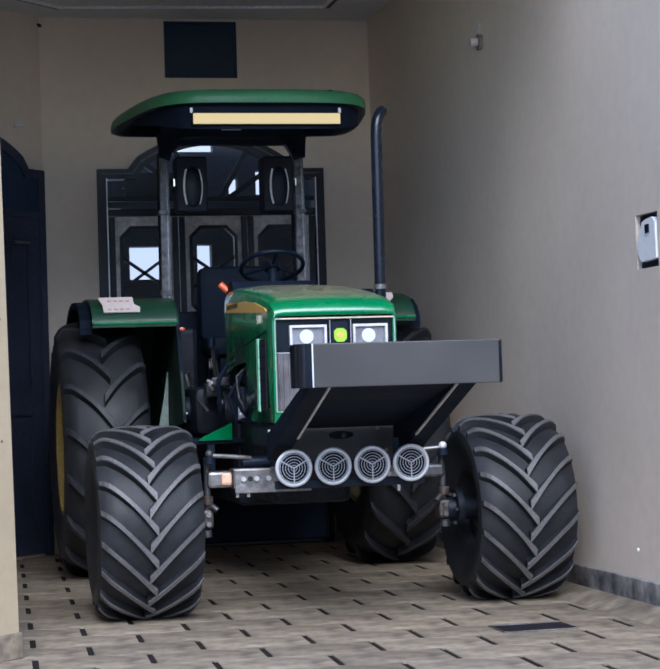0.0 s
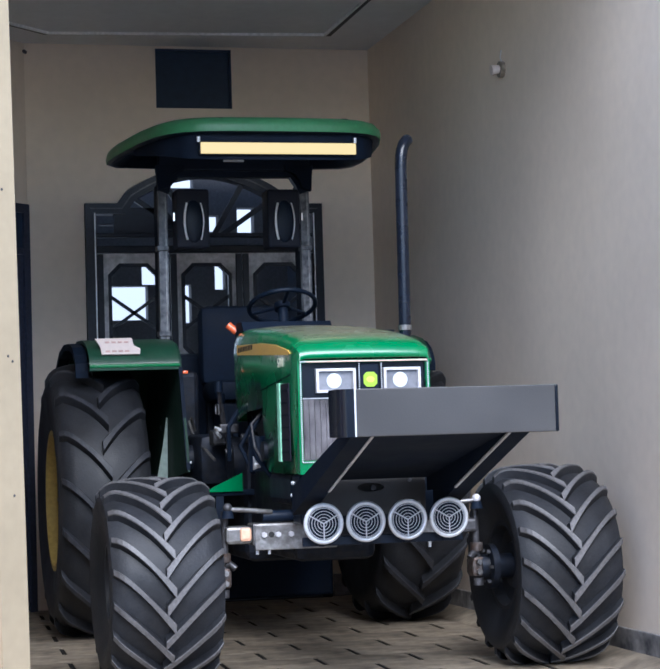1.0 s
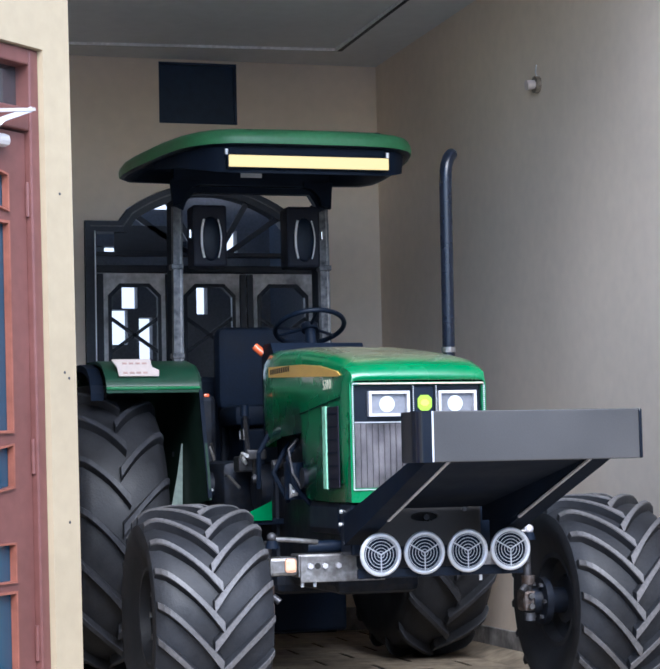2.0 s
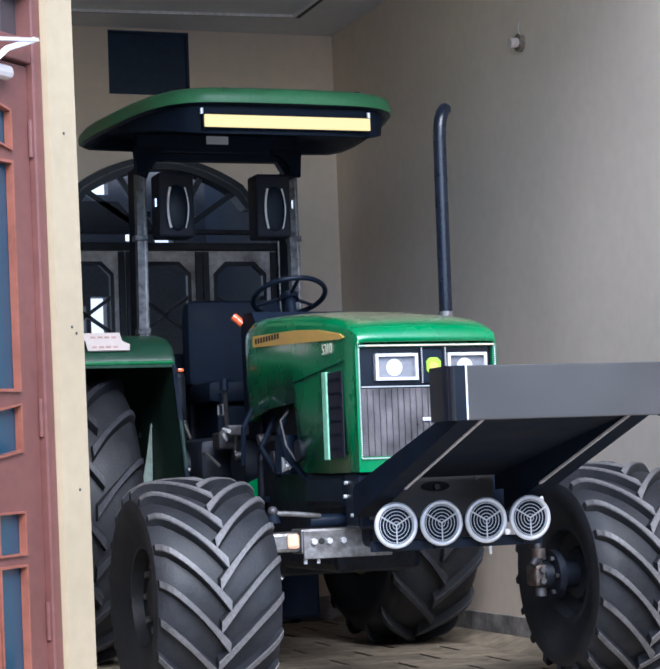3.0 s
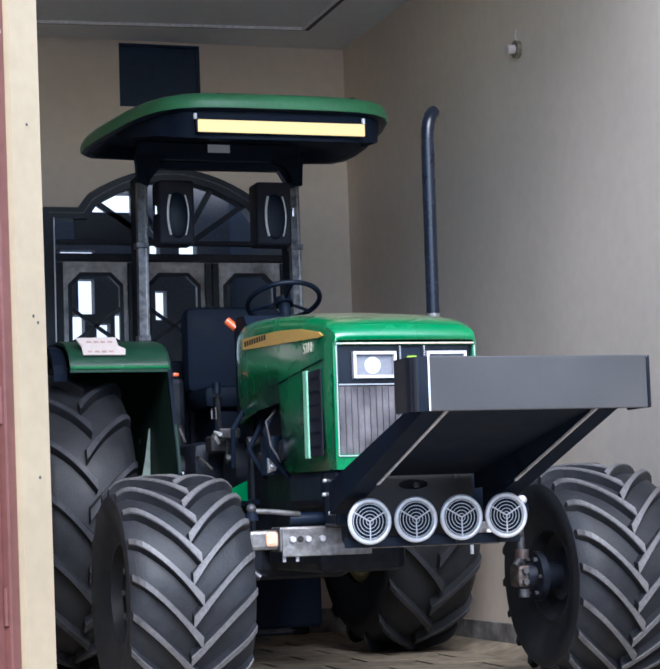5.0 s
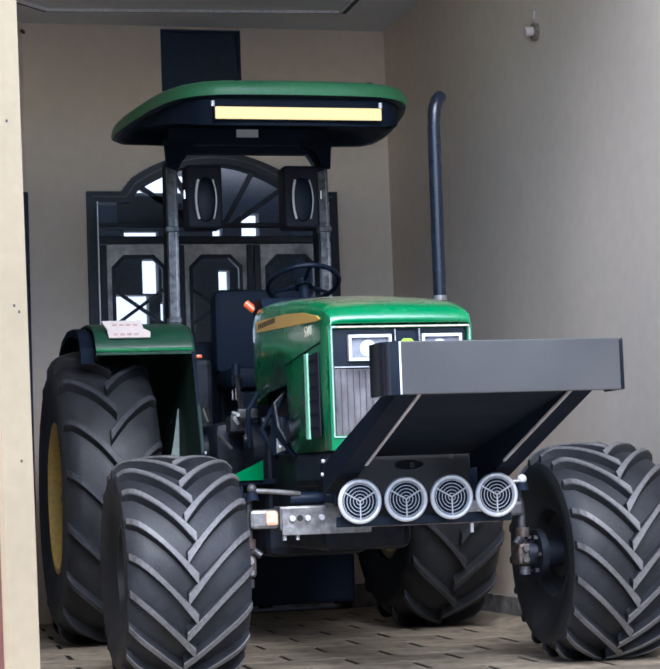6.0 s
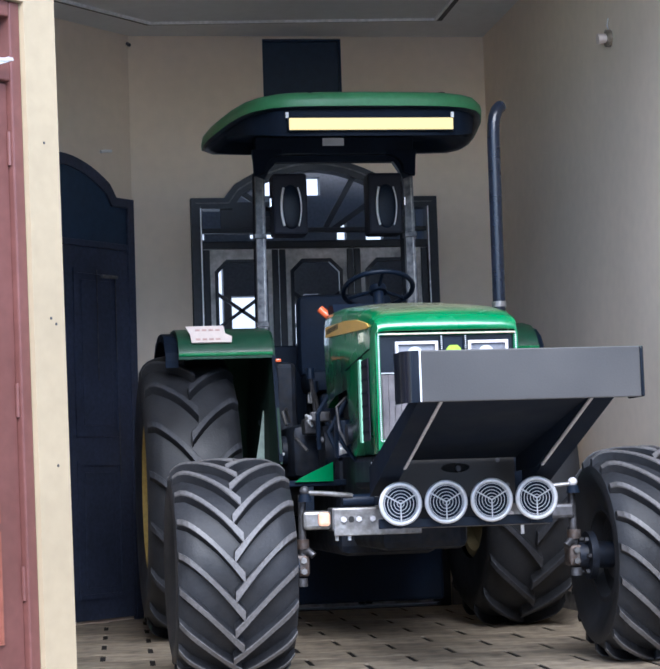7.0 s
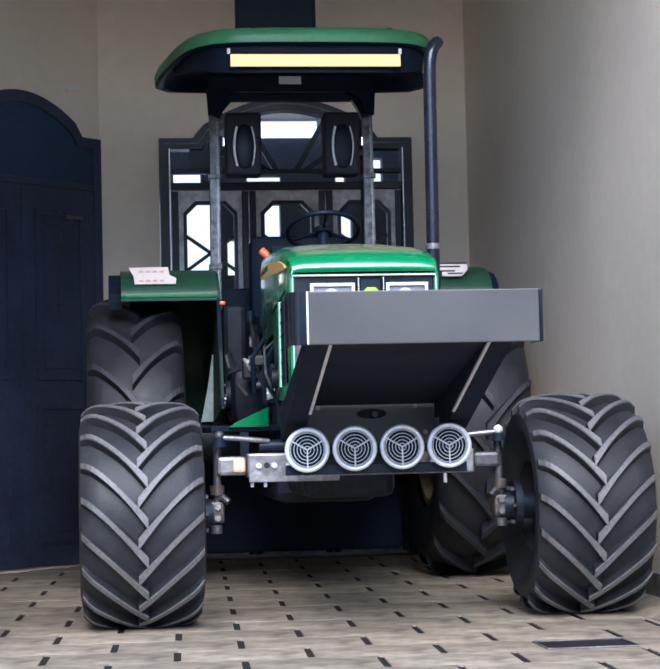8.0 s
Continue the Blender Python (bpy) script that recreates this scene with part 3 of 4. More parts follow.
part("wire", tube([(-1.27, 4.562, 2.962), (-1.235, 4.595, 2.972), (-1.20, 4.632, 2.978)], 0.010, 8), PAPER, hk)
nl = thing("nail", "small dark nail near the ceiling", "nail", at=(-1.075, 4.755, 3.70))
part("shank", rod((-1.06, 4.772, 3.70), (-1.075, 4.735, 3.70), 0.012, 8), MOULD_DARK, nl)
# Light fleck on the wall, drawn as a made-up screw head.
sc = thing("screw", "small light fleck low on the wall, built as a disc", "screw", at=(RIGHT, -0.25, 0.285))
part("head", rod((RIGHT, -0.25, 0.285), (RIGHT - 0.008, -0.25, 0.285), 0.008, 10), PAPER, sc)

# Cover lies on the pavers; its dark colour stands for a recess.
dr = thing("drain_cover", "plum metal drain cover on the paving, darkened as if recessed", "drain")
part("grate", box(0.487, 0.808, -0.745, -0.51, 0.0018, 0.004, 0.0005), DRAIN, dr)
part("rim", holed([(0.48, -0.752), (0.815, -0.752), (0.815, -0.503), (0.48, -0.503)], [[(0.486, -0.746), (0.809, -0.746), (0.809, -0.509), (0.486, -0.509)]], "z", 0.0018, 0.007), STEEL, dr)


# ---- the tractor ----
tractor = thing("tractor", "green farm tractor with wide lugged tyres, canopy and heavy front bumper", "tractor", at=(0, 1.7, 0))
T = tractor


def crown(u, hw, r):
    """Radius of the tyre's carcass at the sideways place u."""
    q = min(abs(u) / hw, 1.0)
    return r - 0.055 * r * q**2.2 - 0.16 * r * max(q - 0.86, 0) ** 1.0 * 2.2


def carcass(r, hw, rim_r, lip=0.80):
    """The smooth body of a wide tractor tyre about the x axis."""
    prof = [(-hw * lip, rim_r), (-hw * (lip + 0.08), rim_r + 0.25 * (r - rim_r)), (-hw * 1.0, rim_r + 0.62 * (r - rim_r))]
    prof += [(hw * k / 6 * 0.97, crown(hw * k / 6, hw, r)) for k in range(-6, 7)]
    prof += [(hw * 1.0, rim_r + 0.62 * (r - rim_r)), (hw * (lip + 0.08), rim_r + 0.25 * (r - rim_r)), (hw * lip, rim_r)]
    return lathe_x(prof, 72)


def lug_mesh(side, r, hw, lug_h, lug_w, sweep, mat):
    """One curved lug from the middle of the tread out to the shoulder: worn top lightened as if lit, flanks darkened as
    shadow.
    """
    bm, n, vs = bmesh.new(), 13, []
    for i in range(n):
        s = i / (n - 1)
        u = -0.08 * hw + s * 1.04 * hw
        ang = 0.05 + sweep * (1.25 * s - 0.25 * s * s)
        base = crown(min(u, hw), hw, r)
        top = base + lug_h * (1.0 if s < 0.8 else 1.0 - 1.9 * (s - 0.8))
        low = base - 0.02
        wide = lug_w * (1.12 + 0.72 * max(0.0, 1 - s / 0.42) ** 1.4) / r
        uu = side * min(u, hw)
        sec = ((low, -wide * 0.74), (top - 0.006, -wide * 0.46), (top, -wide * 0.38), (top, wide * 0.38), (top - 0.006, wide * 0.46), (low, wide * 0.74))
        vs.append([bm.verts.new((uu, -q * math.cos(ang + e), q * math.sin(ang + e))) for q, e in sec])
    for a, b in zip(vs, vs[1:]):
        for i in range(6):
            f = bm.faces.new((a[i], a[(i + 1) % 6], b[(i + 1) % 6], b[i]))
            f.material_index = 0 if i in (1, 2, 3) else 1
    for end in (vs[0], vs[-1]):
        bm.faces.new(end).material_index = 1
    bmesh.ops.recalc_face_normals(bm, faces=bm.faces)
    me = bpy.data.meshes.new("lug")
    bm.to_mesh(me), bm.free()
    me.materials.append(mat), me.materials.append(RUBBER)
    return me


def lathe_x(prof, seg=40):
    """A turned piece about the x axis from (x, radius) pairs."""
    bm = bmesh.new()
    rows = [[bm.verts.new((u, -q * math.cos(2 * math.pi * k / seg), q * math.sin(2 * math.pi * k / seg))) for u, q in prof] for k in range(seg)]
    for k in range(seg):
        a, b = rows[k], rows[(k + 1) % seg]
        for i in range(len(prof) - 1):
            bm.faces.new((a[i], a[i + 1], b[i + 1], b[i]))
    bmesh.ops.remove_doubles(bm, verts=bm.verts, dist=1e-5)
    return bm


def wheel(name, at, r, hw, rim_r, lugs, lug_h, lug_w, sweep, rim_mat, lip=0.80, phase=0.0, lug_mat=LUG):
    """Wheel with the outer side towards its own end of the axle."""
    w = part(name, carcass(r, hw, rim_r, lip), RUBBER, T, "wide black rubber tyre with deep chevron lugs", smooth=True)
    for side in (-1, 1):
        me = lug_mesh(side, r, hw, lug_h, lug_w, sweep, lug_mat)
        for k in range(lugs):
            lug = new("lug", me)
            lug.parent = w
            lug.rotation_euler = (-2 * math.pi * (k + phase + (0.5 if side > 0 else 0.0)) / lugs, 0, 0)
    out = 1 if at[0] > 0 else -1
    part("hub", lathe_x([(-hw * 0.5, 0.0), (-hw * 0.5, rim_r * 0.4), (-hw * 0.3, rim_r * 0.45), (hw * 0.3, rim_r * 0.45), (hw * 0.3, 0.0)], 24), ENGINE, w, smooth=True)
    prof = [(lip * hw, rim_r), (lip * hw, rim_r * 0.93), (0.62 * hw, rim_r * 0.86), (0.58 * hw, rim_r * 0.45), (0.66 * hw, rim_r * 0.40), (0.66 * hw, 0.0)]
    part("rim", lathe_x([(out * u, q) for u, q in prof]), rim_mat, w, smooth=True)
    back = [(0.80 * hw, rim_r), (0.80 * hw, rim_r * 0.90), (0.60 * hw, rim_r * 0.84), (0.52 * hw, rim_r * 0.55), (0.62 * hw, rim_r * 0.50), (0.62 * hw, rim_r * 0.2), (0.52 * hw, rim_r * 0.18)]
    part("inner_rim", lathe_x([(-out * u, q) for u, q in back]), RIM_DULL if rim_mat is YELLOW else RUBBER, w, smooth=True)
    for k in range(8):
        a = 2 * math.pi * k / 8
        c = Vector((out * hw * 0.58, -rim_r * 0.6 * math.cos(a), rim_r * 0.6 * math.sin(a)))
        part("wheel_nut", rod(c, c + Vector((out * 0.025, 0, 0)), 0.014, 6), STEEL, w)
    w.matrix_basis = pose(*at)
    return w


FR, FHW = 0.430, 0.252
wheel("front_wheel", (-0.917, 0.60, FR + 0.033), FR, FHW, 0.21, 18, 0.040, 0.028, 0.58, RUBBER, phase=-0.27)
wheel("front_wheel", (0.927, 0.60, FR + 0.033), FR, FHW, 0.21, 18, 0.040, 0.028, 0.58, RUBBER, phase=0.5)
RR, RHW = 0.73, 0.252
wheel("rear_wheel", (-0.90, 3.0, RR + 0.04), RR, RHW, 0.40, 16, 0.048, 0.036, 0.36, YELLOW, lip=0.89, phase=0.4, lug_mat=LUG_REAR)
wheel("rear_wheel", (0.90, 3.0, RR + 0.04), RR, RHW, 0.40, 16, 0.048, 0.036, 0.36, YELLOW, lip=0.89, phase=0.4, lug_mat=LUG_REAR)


def hood():
    """The engine hood: one shell lofted along the tractor, rounded at the nose."""
    rows = [  # y, half width, crown height, side height where it bends, lower edge
        (0.285, 0.296, 1.438, 1.434, 1.428), (0.287, 0.300, 1.462, 1.448, 1.428), (0.300, 0.304, 1.488, 1.462, 1.40), (0.335, 0.308, 1.512, 1.475, 0.93),
        (0.42, 0.311, 1.545, 1.488, 0.925), (0.60, 0.313, 1.575, 1.506, 0.925), (0.90, 0.314, 1.612, 1.53, 0.93), (1.00, 0.314, 1.622, 1.536, 0.95),
        (1.06, 0.314, 1.628, 1.54, 1.235), (1.40, 0.313, 1.652, 1.565, 1.225), (1.66, 0.311, 1.662, 1.575, 1.19), (1.76, 0.300, 1.645, 1.56, 1.18)]
    bm = bmesh.new()
    rings = []
    for y, w, zt, zs, zb in rows:
        half = [(w * 0.985, zb), (w, zb + (zs - zb) * 0.5), (w, zs - 0.02), (w * 0.985, zs + (zt - zs) * 0.30), (w * 0.93, zs + (zt - zs) * 0.62), (w * 0.80, zs + (zt - zs) * 0.84), (w * 0.45, zs + (zt - zs) * 0.97)]
        sec = [(-x, z) for x, z in half] + [(0, zt)] + half[::-1]
        rings.append([bm.verts.new((x, y, z)) for x, z in sec])
    for a, b in zip(rings, rings[1:]):
        for i in range(len(a) - 1):
            bm.faces.new((a[i], a[i + 1], b[i + 1], b[i]))
    bm.faces.new(rings[-1])
    h = part("hood", bm, GREEN, T, "glossy green engine hood, dust and sky sheen painted on top", smooth=True)
    sol = h.modifiers.new("thickness", "SOLIDIFY")
    sol.thickness, sol.offset = 0.006, -1
    return h


hd = hood()
for s in (-1, 1):
    # side stripe, tapered to the front
    pts = [(1.60, 1.515), (0.44, 1.462), (0.40, 1.466), (0.44, 1.484), (0.7, 1.522), (1.0, 1.545), (1.60, 1.565)]
    lo, hi = sorted((s * 0.3115, s * 0.3165))
    st = part("side_stripe", prism(pts, "x", lo, hi), STRIPE, hd, "yellow side stripe film")
    for k in range(9):
        y = 1.55 - 0.040 * k
        part("stripe_bar", box(min(s * 0.3165, s * 0.3175), max(s * 0.3165, s * 0.3175), y - 0.014, y + 0.012, 1.526, 1.550), INK, st)
    m = Matrix.Translation((s * 0.316, 0.60, 1.432)) @ Matrix.Rotation(radians(90 * s), 4, "Z") @ Matrix.Rotation(radians(90), 4, "X")
    lettering("model_number", "5310", 0.062, m, CREAM_INK, hd, "cream model number lettering")
    lo, hi = sorted((s * 0.314, s * 0.319))
    v = part("side_vent", box(lo, hi, 0.43, 0.60, 0.985, 1.335, 0.002), VENT, hd, "dark side air vent")
    part("vent_strip", box(min(s * 0.314, s * 0.325), max(s * 0.314, s * 0.325), 0.602, 0.655, 0.98, 1.34, 0.003), GREEN_PALE, v, "pale green strip beside the vent")
    for k in range(6):
        z = 1.02 + k * 0.056
        part("vent_slat", box(min(s * 0.317, s * 0.322), max(s * 0.317, s * 0.322), 0.44, 0.59, z, z + 0.008), BLACK_MATT, v)
    part("panel_seam", tube([(s * 0.3155, 0.40, 1.372), (s * 0.3155, 0.66, 1.352), (s * 0.3155, 1.05, 1.32)], 0, flat=(0.005, 0.003)), BLACK_MATT, hd)

# nose: headlight panel, lower grille, trim
ns = part("nose_frame", holed([(-0.306, 0.925), (0.306, 0.925), (0.306, 1.43), (-0.306, 1.43)], [[(-0.288, 0.985), (0.288, 0.985), (0.288, 1.418), (-0.288, 1.418)]], "y", 0.298, 0.345), GREEN, T, "green nose surround")
part("headlight_panel", box(-0.287, 0.287, 0.318, 0.34, 1.265, 1.417), GLOSS, ns, "black headlight panel")
gr = part("grille", box(-0.287, 0.287, 0.33, 0.345, 0.986, 1.255), GRILLE, ns, "grey woven radiator grille")
for k in range(22):
    x = -0.275 + k * 0.0262
    part("grille_bar", box(x - 0.0025, x + 0.0025, 0.322, 0.331, 0.99, 1.252), GRILLE, gr)
part("grille_badge", box(-0.02, 0.03, 0.316, 0.324, 1.12, 1.135, 0.003), SILVER, gr)
part("red_mark", box(0.035, 0.075, 0.314, 0.322, 1.118, 1.14, 0.003), ORANGE, gr, "small red lamp mark")
part("pale_strip", box(-0.27, 0.29, 0.279, 0.29, 1.420, 1.4255, 0.001), PALE_STRIP, ns, "thin pale strip over the lamps")


def beads(name, path, step, size, parent):
    bm = bmesh.new()
    for (x0, z0), (x1, z1) in zip(path, path[1:]):
        n = max(1, int(math.hypot(x1 - x0, z1 - z0) / step))
        for k in range(n):
            u = (k + 0.5) / n
            x, z = x0 + (x1 - x0) * u, z0 + (z1 - z0) * u
            box(x - size, x + size, 0.288, 0.297, z - size, z + size, bm=bm)
    return part(name, bm, SILVER, parent, "dotted silver trim")


beads("dotted_trim", [(-0.295, 0.978), (0.295, 0.978), (0.295, 1.424), (-0.295, 1.424), (-0.295, 0.978)], 0.0085, 0.0025, ns)
beads("dotted_trim", [(-0.288, 1.26), (0.288, 1.26)], 0.0085, 0.0025, ns)
beads("dotted_trim", [(-0.025, 1.27), (-0.025, 1.415)], 0.0085, 0.0022, ns)
beads("dotted_trim", [(0.078, 1.27), (0.078, 1.415)], 0.0085, 0.0022, ns)
for x0, x1 in ((-0.222, -0.04), (0.09, 0.262)):
    hl = part("headlight", holed([(x0, 1.285), (x1, 1.285), (x1, 1.392), (x0, 1.392)], [[(x0 + 0.012, 1.297), (x1 - 0.012, 1.297), (x1 - 0.012, 1.38), (x0 + 0.012, 1.38)]], "y", 0.292, 0.33), BEZEL, ns, "rectangular headlight with bright bezel")
    part("reflector", box(x0 + 0.012, x1 - 0.012, 0.312, 0.318, 1.297, 1.38), MIRROR, hl)
    c = Vector(((x0 + x1) / 2 - 0.005, 0.312, 1.337))
    part("bulb", rod(c, c + Vector((0, -0.012, 0)), 0.034, 24, r2=0.026), HEAD, hl, "lit white headlight bulb", smooth=True)
em = part("emblem_plate", box(-0.018, 0.07, 0.300, 0.317, 1.272, 1.412, 0.006), BLACK, ns)
part("emblem", prism(hexa(0.027, 1.34, 0.062, 0.066, 0.015), "y", 0.292, 0.30), EMBLEM, em, "lime green maker's emblem")
part("emblem_mark", prism(hexa(0.027, 1.34, 0.036, 0.026, 0.01), "y", 0.2905, 0.2925), STRIPE, em)

# engine, gearbox, frame
part("engine_block", box(-0.22, 0.22, 0.42, 1.85, 0.62, 1.30, 0.03), ENGINE, T, "dark oily engine block")
part("radiator_core", box(-0.29, 0.29, 0.36, 0.46, 0.86, 1.40, 0.01), BLACK_MATT, T)
part("gearbox", box(-0.25, 0.25, 1.80, 3.2, 0.45, 1.05, 0.05), ENGINE, T, "dark gearbox housing")
part("rear_axle", rod((-0.7, 3.0, 0.77), (0.7, 3.0, 0.77), 0.13, 24), ENGINE, T, smooth=True)
part("front_frame", box(-0.24, 0.24, 0.345, 0.80, 0.70, 0.92, 0.02), BLACK, T, "black front frame casting")
part("belly_pan", box(-0.3, 0.3, 0.5, 1.0, 0.78, 0.93, 0.03), BLACK, T)
nb = part("nose_bracket", box(-0.30, 0.37, 0.335, 0.50, 0.70, 0.925, 0.012), BLACK, T, "black bracket under the nose")
for y, z in ((0.36, 0.862), (0.36, 0.812), (0.46, 0.885), (0.475, 0.83), (0.40, 0.755)):
    part("bolt", rod((-0.298, y, z), (-0.312, y, z), 0.011 if y < 0.4 else 0.008, 8), SILVER, nb)
part("sump", box(-0.2, 0.2, 0.9, 1.7, 0.5, 0.64, 0.04), ENGINE, T, "dark oil sump")
loop = [(-0.33, 2.06, 1.225), (-0.33, 2.14, 1.225), (-0.33, 2.14, 1.275), (-0.33, 2.06, 1.275), (-0.33, 2.06, 1.225)]
part("pedal_frame", tube(loop, 0.006, 8), STEEL, T, "bright pedal frame")
part("grab_handle", tube([(-0.34, 1.98, 1.10), (-0.37, 1.97, 1.14), (-0.38, 1.90, 1.15), (-0.37, 1.84, 1.14)], 0.010, 8), SILVER, T, "bright curved handle", smooth=True)
part("pulley", rod((-0.335, 1.20, 0.97), (-0.30, 1.20, 0.97), 0.038, 20), SILVER, T, "bright pulley", smooth=True)
part("pulley_shaft", rod((-0.34, 1.12, 0.965), (-0.30, 1.12, 0.965), 0.008, 8), SILVER, T)
part("drop_box", rod((-0.30, 1.95, 0.98), (-0.20, 1.95, 0.98), 0.12, 24), ENGINE, T, "dark round gear housing", smooth=True)
part("hydraulic_filter", rod((-0.30, 1.22, 0.93), (-0.30, 1.22, 1.10), 0.05, 20), BLACK, T, smooth=True)
part("alternator", rod((-0.33, 0.98, 1.03), (-0.22, 0.98, 1.03), 0.045, 20), ENGINE, T, "dark greasy alternator", smooth=True)
for p in ([(-0.27, 1.25, 1.22), (-0.33, 1.22, 1.12), (-0.33, 1.12, 1.0), (-0.28, 1.0, 0.9)], [(-0.25, 1.5, 1.2), (-0.34, 1.45, 1.05), (-0.31, 1.3, 0.92)], [(-0.26, 1.7, 1.3), (-0.36, 1.65, 1.15), (-0.35, 1.7, 0.98)]):
    part("hose", tube(p, 0.012, 8), BLACK_MATT, T, smooth=True)
part("fuel_pipe", tube([(-0.29, 1.18, 1.21), (-0.345, 1.15, 1.16), (-0.345, 1.08, 1.05), (-0.32, 1.02, 0.98)], 0.006, 8), DULL, T, "thin bent steel pipe", smooth=True)
for p, q, r in (((-0.30, 1.62, 1.09), (-0.22, 1.62, 1.10), 0.025), ((-0.31, 1.4, 1.0), (-0.24, 1.4, 1.0), 0.035), ((-0.33, 1.9, 1.02), (-0.24, 1.9, 1.04), 0.02)):
    part("pump_cap", rod(p, q, r, 16), DULL, T, smooth=True)

# front axle with steering gear
ax = part("axle_beam", box(-0.475, 0.485, 0.545, 0.68, 0.605, 0.705, 0.008), STEEL, T, "worn steel front axle beam")
part("axle_plate", box(-0.47, -0.09, 0.528, 0.544, 0.585, 0.70, 0.004), STEEL, ax)
for x in (-0.43, -0.365, -0.305, 0.30, 0.42):
    part("bolt", rod((x, 0.527, 0.655), (x, 0.508, 0.655), 0.013, 6), BEZEL, ax)
part("bolt_hole", rod((-0.395, 0.5275, 0.655), (-0.395, 0.524, 0.655), 0.013, 16), INK, ax)
for x in (-0.455, -0.40, 0.36):
    part("hanging_bolt", rod((x, 0.56, 0.604), (x, 0.56, 0.565), 0.008, 8), SILVER, ax)
part("axle_end", box(-0.60, -0.476, 0.55, 0.67, 0.615, 0.695, 0.015), STEEL, ax)
part("axle_end", box(0.486, 0.60, 0.56, 0.67, 0.625, 0.69, 0.015), DULL, ax)
part("reflector", box(-0.535, -0.485, 0.538, 0.552, 0.63, 0.69, 0.012), PEACH, ax, "pale amber reflector")
for s in (-1, 1):
    kn = part("steering_knuckle", box(s * 0.605 - 0.034, s * 0.605 + 0.034, 0.575, 0.68, 0.415, 0.51, 0.018), KNUCKLE, T, "greasy rust-brown steering knuckle")
    part("kingpin", rod((s * 0.60, 0.60, 0.50), (s * 0.595, 0.60, 0.765), 0.017, 14), DULL, kn, smooth=True)
    part("pin_collar", rod((s * 0.60, 0.60, 0.535), (s * 0.60, 0.60, 0.575), 0.030, 16), KNUCKLE, kn, smooth=True)
    part("steering_arm", tube([(s * 0.60, 0.60, 0.52), (s * 0.575, 0.58, 0.525), (s * 0.555, 0.57, 0.505)], 0.016, 10), DULL, kn, smooth=True)
    bj = bmesh.new()
    bmesh.ops.create_uvsphere(bj, u_segments=18, v_segments=10, radius=0.021, matrix=Matrix.Translation((s * 0.59, 0.55, 0.782)))
    joint = part("ball_joint", bj, DULL if s < 0 else BEZEL, kn, "bright ball joint", smooth=True)
    part("boot", rod((s * 0.59, 0.55, 0.735), (s * 0.59, 0.55, 0.768), 0.030, 16, r2=0.022), BLACK_MATT, joint, smooth=True)
    part("stub_axle", rod((s * 0.62, 0.62, 0.46), (s * 0.9, 0.60, 0.46), 0.058, 18), ENGINE, kn, smooth=True)
    part("hub_flange", rod((s * 0.655, 0.61, 0.46), (s * 0.685, 0.61, 0.46), 0.105, 24), ENGINE, kn, smooth=True)
    for a in range(6):
        c = Vector((s * 0.655, 0.61 + 0.08 * math.cos(a * 1.047), 0.46 + 0.08 * math.sin(a * 1.047)))
        part("flange_bolt", rod(c, c - Vector((s * 0.016, 0, 0)), 0.010, 6), DULL, kn)
    for dz in (-0.022, 0.024):
        part("knuckle_nut", rod((s * 0.60, 0.575, 0.462 + dz), (s * 0.60, 0.556, 0.462 + dz), 0.014, 6), STEEL, kn)
    part("grease_cap", rod((s * 0.605, 0.60, 0.41), (s * 0.605, 0.60, 0.375), 0.024, 14), DULL, kn, smooth=True)
    part("tie_rod", tube([(s * 0.60, 0.55, 0.775), (s * 0.50, 0.555, 0.768), (s * 0.38, 0.58, 0.755)], 0.011, 10), STEEL, T, "greasy steering rod", smooth=True)
part("steering_cylinder", rod((-0.42, 0.60, 0.735), (0.1, 0.60, 0.735), 0.026, 16), BLACK, T, smooth=True)

# four round work lamps on a bar
part("lamp_bar", box(-0.36, 0.36, 0.055, 0.075, 0.62, 0.66, 0.004), BLACK, T, "black lamp bar")
for k in range(4):
    x, z = -0.28 + 0.187 * k, 0.719 + 0.002 * k
    c = Vector((x, 0.012, z))
    lamp = part("work_lamp", rod(c + Vector((0, 0.05, 0)), c + Vector((0, -0.005, 0)), 0.062, 32, r2=0.082), BLACK, T, "round work lamp with silver ring grille", smooth=True)
    part("lens", rod(c + Vector((0, -0.005, 0)), c + Vector((0, -0.010, 0)), 0.080, 32), BLACK_MATT, lamp, "dark lens")
    part("rim", ring(c + Vector((0, -0.012, 0)), 0.079, 0.0095), SILVER, lamp, "silver rim", smooth=True)
    rg = bmesh.new()
    for r in (0.014, 0.027, 0.040, 0.053, 0.066):
        ring(c + Vector((0, -0.016, 0)), r, 0.0014, seg=32, sec=6, bm=rg)
    part("ring_guard", rg, SILVER, lamp, "concentric wire rings", smooth=True)
    for a in (90, 210, 330):
        a = radians(a + 180)
        part("guard_spoke", rod(c + Vector((0, -0.018, 0)), c + Vector((0.078 * math.cos(a), -0.018, 0.078 * math.sin(a))), 0.003, 8), SILVER, lamp)
    part("lamp_foot", box(x - 0.012, x + 0.012, 0.045, 0.055, z - 0.10, z - 0.03), BLACK, lamp)

# heavy front bumper on its sloping arms
BX0, BX1, BY = -0.385, 0.45, -0.90
bp = part("bumper", box(BX0 + 0.02, BX1, BY, BY + 0.012, 1.085, 1.270, 0.004), CHARCOAL, T, "charcoal steel bumper plate")
pts = [(BX0 + 0.02 + 0.06 * math.sin(a), BY + 0.06 - 0.06 * math.cos(a)) for a in (radians(-d) for d in range(0, 91, 10))]
